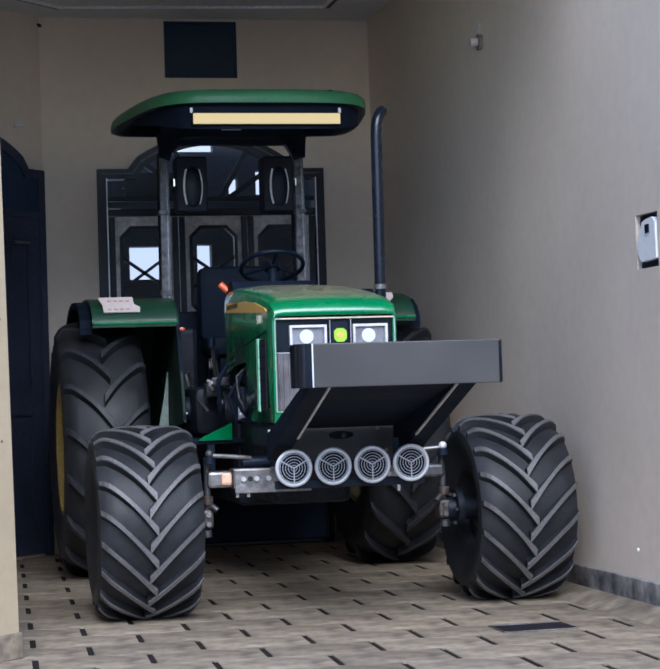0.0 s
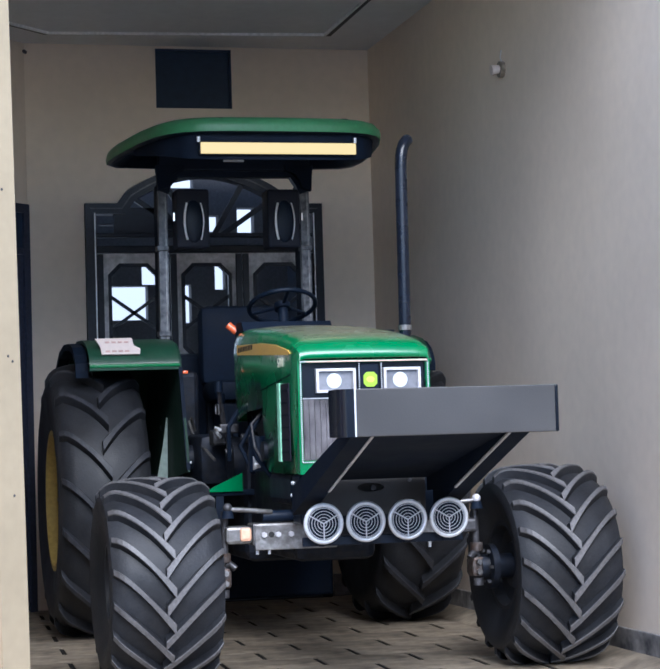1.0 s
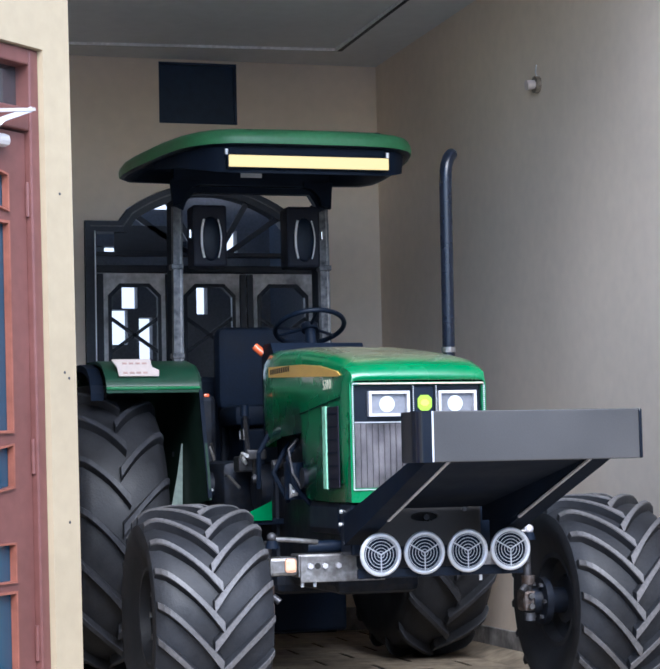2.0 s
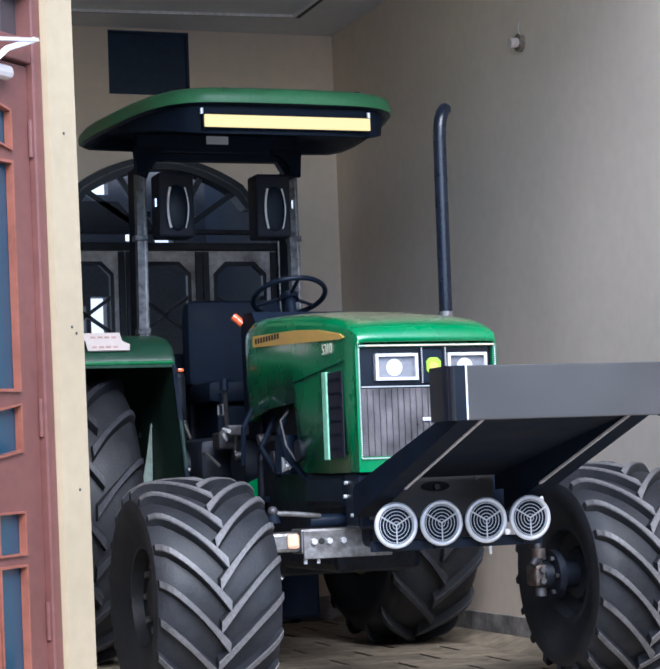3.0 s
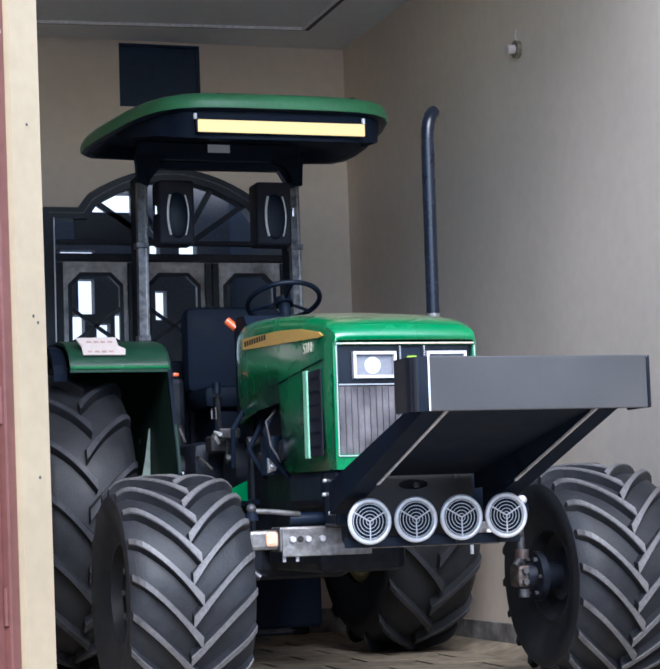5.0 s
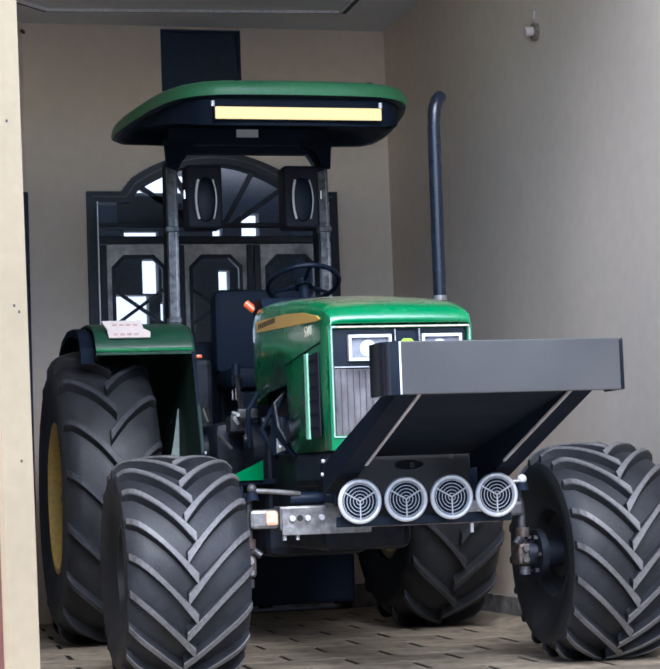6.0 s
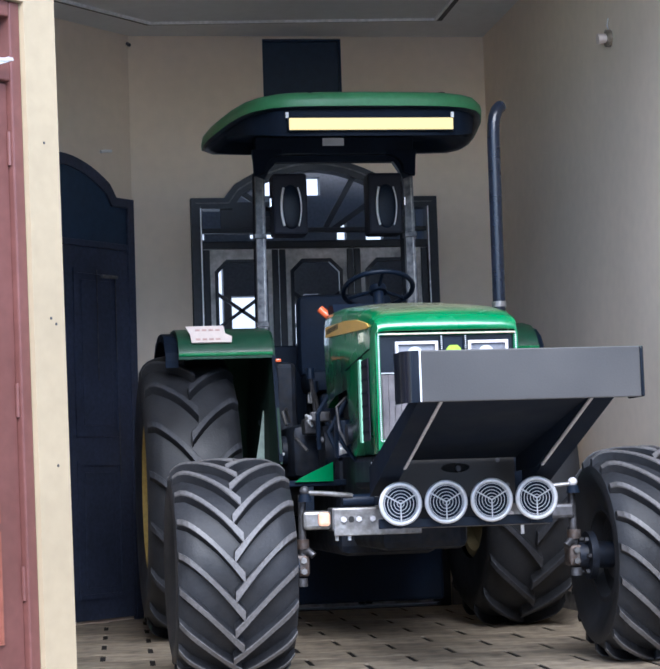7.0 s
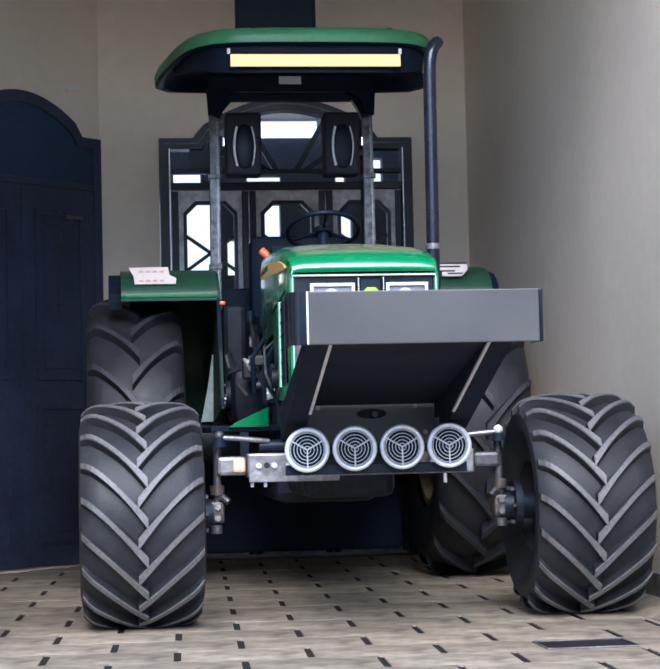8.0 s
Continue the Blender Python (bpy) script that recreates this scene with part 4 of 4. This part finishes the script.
pts += [(BX0 - 0.04, BY + 0.17), (BX0 - 0.028, BY + 0.17)]
pts += [(BX0 + 0.02 + 0.048 * math.sin(a), BY + 0.06 - 0.048 * math.cos(a)) for a in (radians(-d) for d in range(90, -1, -10))]
part("bumper_end", prism(pts, "z", 1.085, 1.27), GLOSS, bp, "rounded black bumper end", smooth=True)
part("bumper_end", box(BX1 - 0.001, BX1 + 0.014, BY - 0.001, BY + 0.17, 1.085, 1.27, 0.006), GLOSS, bp)
# Silver strip stands for the bright streak of light on the corner.
part("edge_strip", box(BX0 + 0.019, BX0 + 0.026, BY - 0.003, BY + 0.001, 1.086, 1.269, 0.002), SILVER, bp, "silver strip painting the corner's highlight")
part("back_beam", box(BX0 + 0.02, BX1 - 0.02, BY + 0.02, BY + 0.14, 1.10, 1.25, 0.01), BLACK, bp)
for x0, x1 in ((-0.36, -0.275), (0.285, 0.37)):
    prof = [(-0.86, 1.10), (-0.66, 1.10), (0.24, 0.87), (0.24, 0.75)]
    arm = part("bumper_arm", prism(prof, "x", x0, x1), BLACK_MATT, T, "black sloping bumper arm")
    e = x1 if x0 < 0 else x0
    part("arm_edge", prism([(-0.84, 1.0886), (-0.84, 1.0966), (-0.10, 0.8620), (-0.10, 0.8540)], "x", e - 0.007, e + 0.004), BEZEL, arm, "worn bright arm edge")
part("skid_plate", prism([(-0.83, 1.095), (-0.82, 1.105), (0.30, 0.905), (0.29, 0.895)], "x", -0.274, 0.284), BLACK_MATT, T, "black sloping skid plate")
for x in (-0.2745, 0.2755):
    part("arm_gusset", prism([(-0.80, 1.09), (0.30, 0.905), (0.30, 0.835), (-0.03, 0.85)], "x", x, x + 0.009), BLACK_MATT, T)
sl = [(0.02 + 0.062 * math.cos(a), 0.858 + 0.02 * math.sin(a)) for a in (2 * math.pi * k / 20 for k in range(20))]
sp = part("slot_plate", holed([(-0.264, 0.735), (0.274, 0.735), (0.274, 0.905), (-0.264, 0.905)], [sl], "y", 0.318, 0.330), CHARCOAL, T, "dark plate with an oval slot")
part("slot_back", box(-0.06, 0.10, 0.334, 0.34, 0.83, 0.885), INK, sp)
part("slot_pin", rod((0.035, 0.333, 0.855), (0.035, 0.325, 0.855), 0.012, 10), DULL, sp)
part("plate_edge", box(-0.264, 0.274, 0.310, 0.3175, 0.899, 0.908, 0.002), STEEL, sp, "worn bright top edge")
for x, z in ((-0.2, 0.885), (0.2, 0.885), (0.24, 0.78), (-0.22, 0.775)):
    part("plate_bolt", rod((x, 0.318, z), (x, 0.308, z), 0.01, 6), STEEL, sp)

# platform, step, fenders
part("platform", box(-0.56, 0.56, 1.72, 2.60, 0.80, 0.83, 0.006), BLACK_MATT, T, "black foot platform")
for s in (-1, 1):
    part("step_bracket", prism([(s * 0.475, 0.822), (s * 0.285, 0.822), (s * 0.285, 0.916), (s * 0.335, 0.893), (s * 0.44, 0.846)], "y", 1.70, 1.717), GREEN, T, "bright green step bracket")
    part("step_support", box(s * 0.40 - 0.02, s * 0.40 + 0.02, 1.73, 1.77, 0.60, 0.799), BLACK, T)
    prof = [(2.42, 1.497), (2.435, 1.54), (2.48, 1.59), (2.57, 1.635), (2.75, 1.665), (3.0, 1.672), (3.25, 1.64), (3.45, 1.56), (3.60, 1.44), (3.72, 1.27), (3.79, 1.07), (3.815, 0.85)]
    inn = [(y + (0.004 if z > 1.5 or y < 3 else -0.016), z - (0.016 if z > 1.3 else 0.0)) for y, z in prof]
    x0, x1 = sorted((s * 0.475, s * 0.968))
    fe = part("fender", prism(prof + inn[::-1], "x", x0, x1), GREEN_DARK, T, "dark green rear fender", smooth=True)
    part("fender_lip", tube([(x0, 2.422, 1.505), (x1, 2.422, 1.505)], 0.011, 8), GREEN, fe, smooth=True)
    x2, x3 = sorted((s * 0.962, s * 1.03))
    part("fender_edge", prism([(y + 0.12, z - 0.012) for y, z in prof] + [(y + 0.12, z - 0.05) for y, z in prof[::-1]], "x", x2, x3), BLACK_MATT, fe, "black rubber fender edge")
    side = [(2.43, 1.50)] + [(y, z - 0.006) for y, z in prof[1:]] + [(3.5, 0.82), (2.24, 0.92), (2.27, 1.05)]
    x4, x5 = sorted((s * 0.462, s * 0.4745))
    # Panel shade comes from its darkened green.
    part("fender_side", prism(side, "x", x4, x5), GREEN_SHADED, fe, "inner fender panel in green darkened for shade")
    part("side_flange", tube([(s * 0.47, 2.425, 1.49), (s * 0.47, 2.33, 1.2), (s * 0.47, 2.245, 0.93)], 0, flat=(0.02, 0.012)), BLACK_MATT, fe)
    part("stay_flap", prism([(s * 0.548, 0.86), (s * 0.484, 0.86), (s * 0.478, 1.22), (s * 0.484, 1.22), (s * 0.508, 1.06)], "y", 2.86, 2.872), STAY, fe, "pale triangular stay")
    il = part("side_marker", box(s * 0.452 - 0.018, s * 0.452 + 0.012, 2.345, 2.37, 1.452, 1.470, 0.005), ORANGE, fe, "small orange side marker", smooth=True)

# Plate tilt and outlines are shaped to fit the camera's view.
TILT = Matrix.Translation((0, 2.475, 1.612)) @ Matrix.Rotation(radians(-30), 4, "X")
SHEET = [(-0.125, 0.048), (-0.10, -0.002), (-0.095, -0.055), (0.115, -0.055), (0.12, -0.02), (0.085, 0.0), (0.078, 0.05)]
STRIP = [(-0.085, 0.03), (-0.085, -0.045), (-0.03, -0.052), (0.055, -0.052), (0.09, -0.01), (0.085, 0.03)]
for cx, lift, sheet, label in ((-0.803, 0.0, SHEET, "white printed number plate tilted on the green fender to fit the view"), (0.755, 0.02, STRIP, "small white number plate with dark lines, outline fitted to the view")):
    m = Matrix.Translation((cx, 0, lift)) @ TILT
    pl = thing("number_plate", label, "number plate", group="plates on the fenders", at=(cx, 2.475, 1.56 + lift))
    part("plate", prism(sheet, "y", -0.012, -0.002, m=m), WHITE, pl)
    if cx < 0:
        for z in (-0.036, 0.022):
            for a in (-0.06, -0.025, 0.01, 0.045):
                part("plate_bar", box(a - 0.012, a + 0.012, -0.0145, -0.0118, z - 0.005, z + 0.005, m=m), RED_INK, pl)
    else:
        for z, a0, a1 in ((0.026, -0.085, 0.085), (0.006, -0.07, 0.05), (-0.022, -0.06, 0.02), (-0.038, -0.02, 0.06)):
            part("plate_bar", box(a0, a1, -0.0145, -0.0118, z - 0.004, z + 0.004, m=m), INK, pl)

# Added black slab keeps the space behind the seat dark.
hh = part("lift_housing", box(-0.455, 0.455, 3.175, 3.40, 0.72, 1.60, 0.03), BLACK_MATT, T, "black slab added to darken the space behind the seat")
part("lift_cover", box(-0.20, 0.20, 3.12, 3.172, 1.10, 1.50, 0.02), ENGINE, hh)
for q in (-1, 1):
    x0, x1 = sorted((q * 0.30, q * 0.43))
    # Added dark backing, closes the gap beside the seat.
    part("seat_support", box(x0, x1, 2.80, 3.10, 0.90, 1.48, 0.03), ENGINE, T, "dark backing panel added beside the seat")
    fh = part("final_housing", box(min(q * 0.22, q * 0.42), max(q * 0.22, q * 0.42), 2.18, 2.78, 0.84, 1.12, 0.05), ENGINE, T, "dark oily transmission side housing", smooth=True)
    part("housing_cap", rod((q * 0.42, 2.42, 0.99), (q * 0.445, 2.42, 0.99), 0.075, 22), ENGINE, fh, smooth=True)
    for k in range(6):
        c = Vector((q * 0.443, 2.42 + 0.058 * math.cos(k * 1.047), 0.99 + 0.058 * math.sin(k * 1.047)))
        part("cap_bolt", rod(c, c + Vector((q * 0.008, 0, 0)), 0.008, 6), STEEL, fh)
    part("lower_link", tube([(q * 0.42, 3.30, 0.55), (q * 0.46, 3.75, 0.42), (q * 0.44, 4.05, 0.46)], 0, flat=(0.03, 0.07)), BLACK, T, "black lower lifting link")
# Added black slab darkens what shows under the rear axle.
part("hitch_frame", box(-0.62, 0.62, 3.46, 3.58, 0.12, 0.78, 0.02), BLACK_MATT, T, "black slab added to darken the gap under the rear")
part("hitch_mount", box(-0.2, 0.2, 3.19, 3.47, 0.46, 0.70, 0.02), ENGINE, T)
for p in ([(-0.43, 2.30, 1.12), (-0.44, 2.36, 1.19), (-0.41, 2.46, 1.21), (-0.38, 2.52, 1.14)], [(-0.36, 2.05, 0.98), (-0.40, 2.12, 1.04), (-0.40, 2.25, 1.05)]):
    part("oil_pipe", tube(p, 0.008, 8), STEEL, T, "thin bare steel oil pipe", smooth=True)
for y, z in ((2.26, 0.97), (2.34, 0.95)):
    part("panel_bolt", rod((-0.462, y, z), (-0.450, y, z), 0.008, 6), SILVER, T)

# roll bar, canopy, light bar
path = [(-0.428, 3.13, 2.545), (-0.405, 3.13, 2.60), (-0.34, 3.13, 2.665), (0.34, 3.13, 2.665), (0.395, 3.13, 2.60), (0.418, 3.13, 2.545)]
rb = part("roll_bar", tube(path, 0, flat=(0.058, 0.058)), BLACK, T, "black roll bar bow")
for x0, x1 in ((-0.445, -0.432), (0.43, 0.421)):
    part("post", tube([(x0, 3.13, 0.95), (x1, 3.13, 2.56)], 0, flat=(0.054, 0.054)), POST, rb, "worn scuffed post")
    part("post_web", tube([(x0, 3.235, 0.95), (x1, 3.235, 2.60)], 0, flat=(0.042, 0.15)), BLACK_MATT, rb, "black web behind the post")
    part("worn_streak", tube([(x0 + 0.014, 3.1015, 1.0), (x1 + 0.014, 3.1015, 2.54)], 0, flat=(0.007, 0.002)), STEEL, rb, "bare metal streak down the post")
for x, s in ((-0.44, 1), (0.425, -1)):
    gus = [(x - s * 0.028, 2.55)] + [(x + s * (0.13 - 0.10 * math.cos(q)), 2.57 + 0.10 * math.sin(q)) for q in (radians(d) for d in range(0, 91, 15))]
    gus += [(x + s * 0.13, 2.70), (x - s * 0.04, 2.70), (x - s * 0.033, 2.64)]
    part("gusset", prism(gus, "y", 3.05, 3.095), BLACK_MATT, rb)
    for z in (1.15, 1.7, 2.2):
        part("clamp", box(x - 0.036, x + 0.036, 3.096, 3.166, z, z + 0.03, 0.004), POST, rb)


def canopy():
    """Moulded roof: wide at the back, drawn in with round corners at the front."""
    half = [(0.0, 1.885), (0.25, 1.89), (0.40, 1.905), (0.50, 1.945), (0.575, 2.02), (0.63, 2.14), (0.68, 2.35), (0.72, 2.62), (0.748, 2.83), (0.760, 3.02), (0.752, 3.16), (0.70, 3.25), (0.35, 3.29), (0.0, 3.30)]
    plan = half + [(-x, y) for x, y in half[-2:0:-1]]
    cy = 2.75

    def level(bm, z, f, slope=0.0):
        return [bm.verts.new((x * f, cy + (y - cy) * f, z + slope * (y - 1.885))) for x, y in plan]

    def skin(bm, loops):
        for a, b in zip(loops, loops[1:]):
            for i in range(len(a)):
                bm.faces.new((a[i], a[(i + 1) % len(a)], b[(i + 1) % len(a)], b[i]))

    bm = bmesh.new()
    loops = [level(bm, 2.715, 0.985), level(bm, 2.715, 1.0), level(bm, 2.742, 1.004), level(bm, 2.768, 0.996), level(bm, 2.786, 0.975), level(bm, 2.80, 0.92), level(bm, 2.815, 0.7), level(bm, 2.82, 0.35)]
    skin(bm, loops)
    bm.faces.new(loops[-1])
    c = part("canopy", bm, GREEN_TOP, T, "green moulded canopy roof with black underside", smooth=True)
    bm = bmesh.new()
    loops = [level(bm, 2.7165, 0.998), level(bm, 2.706, 0.975), level(bm, 2.712, 0.93), level(bm, 2.765, 0.84), level(bm, 2.785, 0.4)]
    skin(bm, loops)
    bm.faces.new(loops[-1])
    part("lining", bm, BLACK, c, "black canopy lining", smooth=True)
    return c


cp = canopy()


def visor():
    """Front fascia that follows the round front of the roof and rises towards its sides."""
    half = [(0.0, 1.942, 2.572), (0.25, 1.944, 2.572), (0.40, 1.955, 2.574), (0.475, 1.99, 2.582), (0.535, 2.06, 2.600), (0.585, 2.17, 2.622), (0.63, 2.36, 2.650), (0.665, 2.60, 2.684)]
    row = [(-x, y, z) for x, y, z in half[:0:-1]] + half
    bm = bmesh.new()
    outer = [[bm.verts.new((x, y, z)) for x, y, z in row], [bm.verts.new((x * 1.015, y - 0.006, 2.716)) for x, y, z in row]]
    inner = [[bm.verts.new((x * 0.975, y + 0.014, z)) for x, y, z in row], [bm.verts.new((x * 0.975, y + 0.014, 2.716)) for x, y, z in row]]
    loop = [outer[1], outer[0], inner[0], inner[1]]
    for i in range(len(row) - 1):
        for p, q in zip(loop, loop[1:] + loop[:1]):
            bm.faces.new((p[i], p[i + 1], q[i + 1], q[i]))
    for i in (0, -1):
        bm.faces.new([k[i] for k in loop])
    return part("fascia", bm, BLACK_MATT, cp, "black front fascia", smooth=True)


visor()
lb = part("light_bar", box(-0.425, 0.435, 1.918, 1.955, 2.592, 2.662, 0.006), BLACK, cp, "long warm white light bar")
part("lens", box(-0.418, 0.428, 1.908, 1.919, 2.597, 2.657, 0.003), LED, lb, "lit pale yellow lens")
for x in (-0.425, 0.43):
    part("mount_bolt", rod((x, 1.935, 2.662), (x, 1.935, 2.69), 0.009, 10), SILVER, lb)
part("header_bar", box(-0.46, 0.45, 3.07, 3.13, 2.672, 2.775, 0.008), BLACK, cp, "black cross header under the roof")
part("sticker", box(-0.073, 0.05, 3.064, 3.069, 2.722, 2.766), PAPER, cp, "small white sticker under the roof")
for x in (-0.30, 0.38):
    part("roof_knob", rod((x, 1.96, 2.765), (x, 1.96, 2.795), 0.020, 12), BLACK, cp, smooth=True)


def speaker(cx):
    b = part("speaker", box(cx - 0.100, cx + 0.094, 2.94, 3.10, 2.20, 2.545, 0.014), SPEAKER, T, "black loudspeaker box under the roof")
    bm = bmesh.new()
    c = Vector((cx, 2.94, 2.355))
    bmesh.ops.create_uvsphere(bm, u_segments=24, v_segments=12, radius=1, matrix=Matrix.Translation(c) @ Matrix.Diagonal((0.062, 0.018, 0.125, 1)))
    part("cone", bm, BLACK, b, smooth=True)
    for s in (-1, 1):
        pts = [c + Vector((s * (0.056 - 0.016 * q * q), -0.012 - 0.006 * (1 - abs(q)), 0.108 * q)) for q in [k / 5 - 1 for k in range(11)]]
        # White colour paints in the trim's bright reflection.
        part("silver_arc", tube(pts, 0.0068 if s < 0 else 0.0042, 8), PAPER, b, "curved trim whitened for its reflection", smooth=True)
    part("side_catch", box(cx + (0.105 if cx > 0 else -0.117), cx + (0.117 if cx > 0 else -0.105), 2.96, 2.985, 2.36, 2.41, 0.003), CHROME, b)
    x0, x1 = sorted((cx + (0.10 if cx > 0 else -0.10), 0.41 if cx > 0 else -0.42))
    part("bracket", box(x0, x1, 3.12, 3.15, 2.33, 2.36), BLACK, b)


speaker(-0.282)
speaker(0.258)

# exhaust stack
ex = part("exhaust", tube([(0.420, 1.06, 1.45), (0.422, 1.05, 2.40), (0.425, 1.05, 2.455), (0.432, 1.055, 2.49), (0.447, 1.065, 2.525), (0.467, 1.08, 2.545)], 0.0295, 18), PIPE, T, "black upright exhaust pipe with bent tip", smooth=True)
part("pipe_mouth", rod((0.465, 1.079, 2.543), (0.475, 1.086, 2.552), 0.026, 14), INK, ex)
part("clamp", rod((0.420, 1.06, 1.60), (0.420, 1.06, 1.625), 0.034, 18), STEEL, ex)
part("elbow", tube([(0.22, 1.06, 1.38), (0.36, 1.06, 1.39), (0.41, 1.06, 1.42), (0.420, 1.06, 1.50)], 0.04, 14), ENGINE, ex, smooth=True)
part("air_cleaner", rod((0.41, 1.42, 1.35), (0.41, 1.42, 1.62), 0.06, 18), BLACK, T, smooth=True)

# driver's place
part("dash", prism([(1.74, 1.10), (1.74, 1.60), (1.84, 1.70), (1.98, 1.70), (2.02, 1.62), (2.0, 1.10)], "x", -0.24, 0.24), BLACK_MATT, T, "black dashboard console")
C = Vector((0.045, 2.12, 1.80))
AX = Vector((0, 0.42, 0.9)).normalized()
stw = part("steering_wheel", ring(C, 0.180, 0.013, AX, 48, 10), BLACK, T, "black three-spoke steering wheel", smooth=True)
part("hub", rod(C - AX * 0.02, C + AX * 0.012, 0.045, 20), BLACK, stw, smooth=True)
for a in (90, 210, 330):
    q = AX.to_track_quat("Z", "Y") @ Vector((math.cos(radians(a)), math.sin(radians(a)), 0))
    part("spoke", rod(C, C + q * 0.178, 0.009, 8), BLACK, stw)
part("column", rod(C - AX * 0.02, (0.02, 1.95, 1.45), 0.028, 14), BLACK, stw, smooth=True)
part("turn_signal", rod((-0.275, 2.02, 1.695), (-0.235, 2.0, 1.655), 0.020, 12), ORANGE, T, "orange turn signal lens", smooth=True)
part("signal_stalk", rod((-0.24, 2.0, 1.66), (-0.17, 1.97, 1.63), 0.010, 8), BLACK, T)
se = part("seat", box(-0.26, 0.26, 2.55, 2.95, 1.30, 1.42, 0.04), BLACK_MATT, T, "black padded driver's seat", smooth=True)
part("backrest", box(-0.27, 0.27, 2.88, 3.02, 1.40, 1.86, 0.05), BLACK_MATT, se, smooth=True)
part("seat_base", box(-0.2, 0.2, 2.6, 2.95, 1.04, 1.30, 0.02), BLACK, se)
for p, q in (((-0.30, 2.10, 1.12), (-0.34, 2.0, 1.36)), ((-0.26, 2.2, 1.05), (-0.30, 2.15, 1.30)), ((0.28, 2.2, 1.05), (0.33, 2.12, 1.32))):
    lv = part("lever", rod(p, q, 0.010, 8), DULL, T, "steel control lever")
    part("knob", rod(Vector(q) - Vector((0, 0, 0.02)), Vector(q) + Vector((0, 0, 0.035)), 0.022, 12), BLACK, lv, smooth=True)
part("pedal", box(-0.36, -0.26, 1.88, 1.93, 1.12, 1.17, 0.008), DULL, T, "worn steel pedal")
part("pedal_arm", tube([(-0.31, 1.92, 1.14), (-0.30, 1.98, 1.05), (-0.27, 1.95, 0.92)], 0.01, 8), STEEL, T)
part("valve_block", box(-0.38, -0.27, 1.98, 2.1, 1.06, 1.14, 0.01), DULL, T, "greasy valve block")

# ---- floor pavers, one by one ----
PL, PD, GAP = 0.470, 0.342, 0.0135
cut = [(-PL / 2 + 0.0015, -PD / 2 + 0.001), (PL / 2 - 0.0015, -PD / 2 + 0.001), (PL / 2 - 0.0015, -0.158), (PL / 2 - GAP, -0.155), (PL / 2 - GAP, 0.155), (PL / 2 - 0.0015, 0.158), (PL / 2 - 0.0015, PD / 2 - 0.001), (-PL / 2 + 0.0015, PD / 2 - 0.001), (-PL / 2 + 0.0015, 0.158), (-PL / 2 + GAP, 0.155), (-PL / 2 + GAP, -0.155), (-PL / 2 + 0.0015, -0.158)]
pb = prism(cut, "z", -0.005, 0.0)
pm = bpy.data.meshes.new("paver")
bmesh.ops.recalc_face_normals(pb, faces=pb.faces)
pb.to_mesh(pm), pb.free()
pm.materials.append(PAVER)
rng = random.Random(4)
TURN = Matrix.Translation((-0.317, 0.131, 0)) @ Matrix.Rotation(radians(-2.5), 4, "Z")
for j in range(-9, 14):
    for i in range(-6, 5):
        c = TURN @ Vector(((i + 0.5 + 0.5 * (j % 2)) * PL, j * PD, 0))
        if not (-2.7 < c.x < RIGHT + 0.05 and -2.9 < c.y < BACK - 0.1):
            continue
        if c.x < -1.3 and c.y - c.x > 5.7:
            continue
        pv = new("paver", pm)
        pv.parent = floor
        pv.matrix_basis = Matrix.Translation((c.x, c.y, rng.uniform(-0.0004, 0.0004))) @ Matrix.Rotation(radians(-2.5 + rng.uniform(-0.2, 0.2)), 4, "Z")
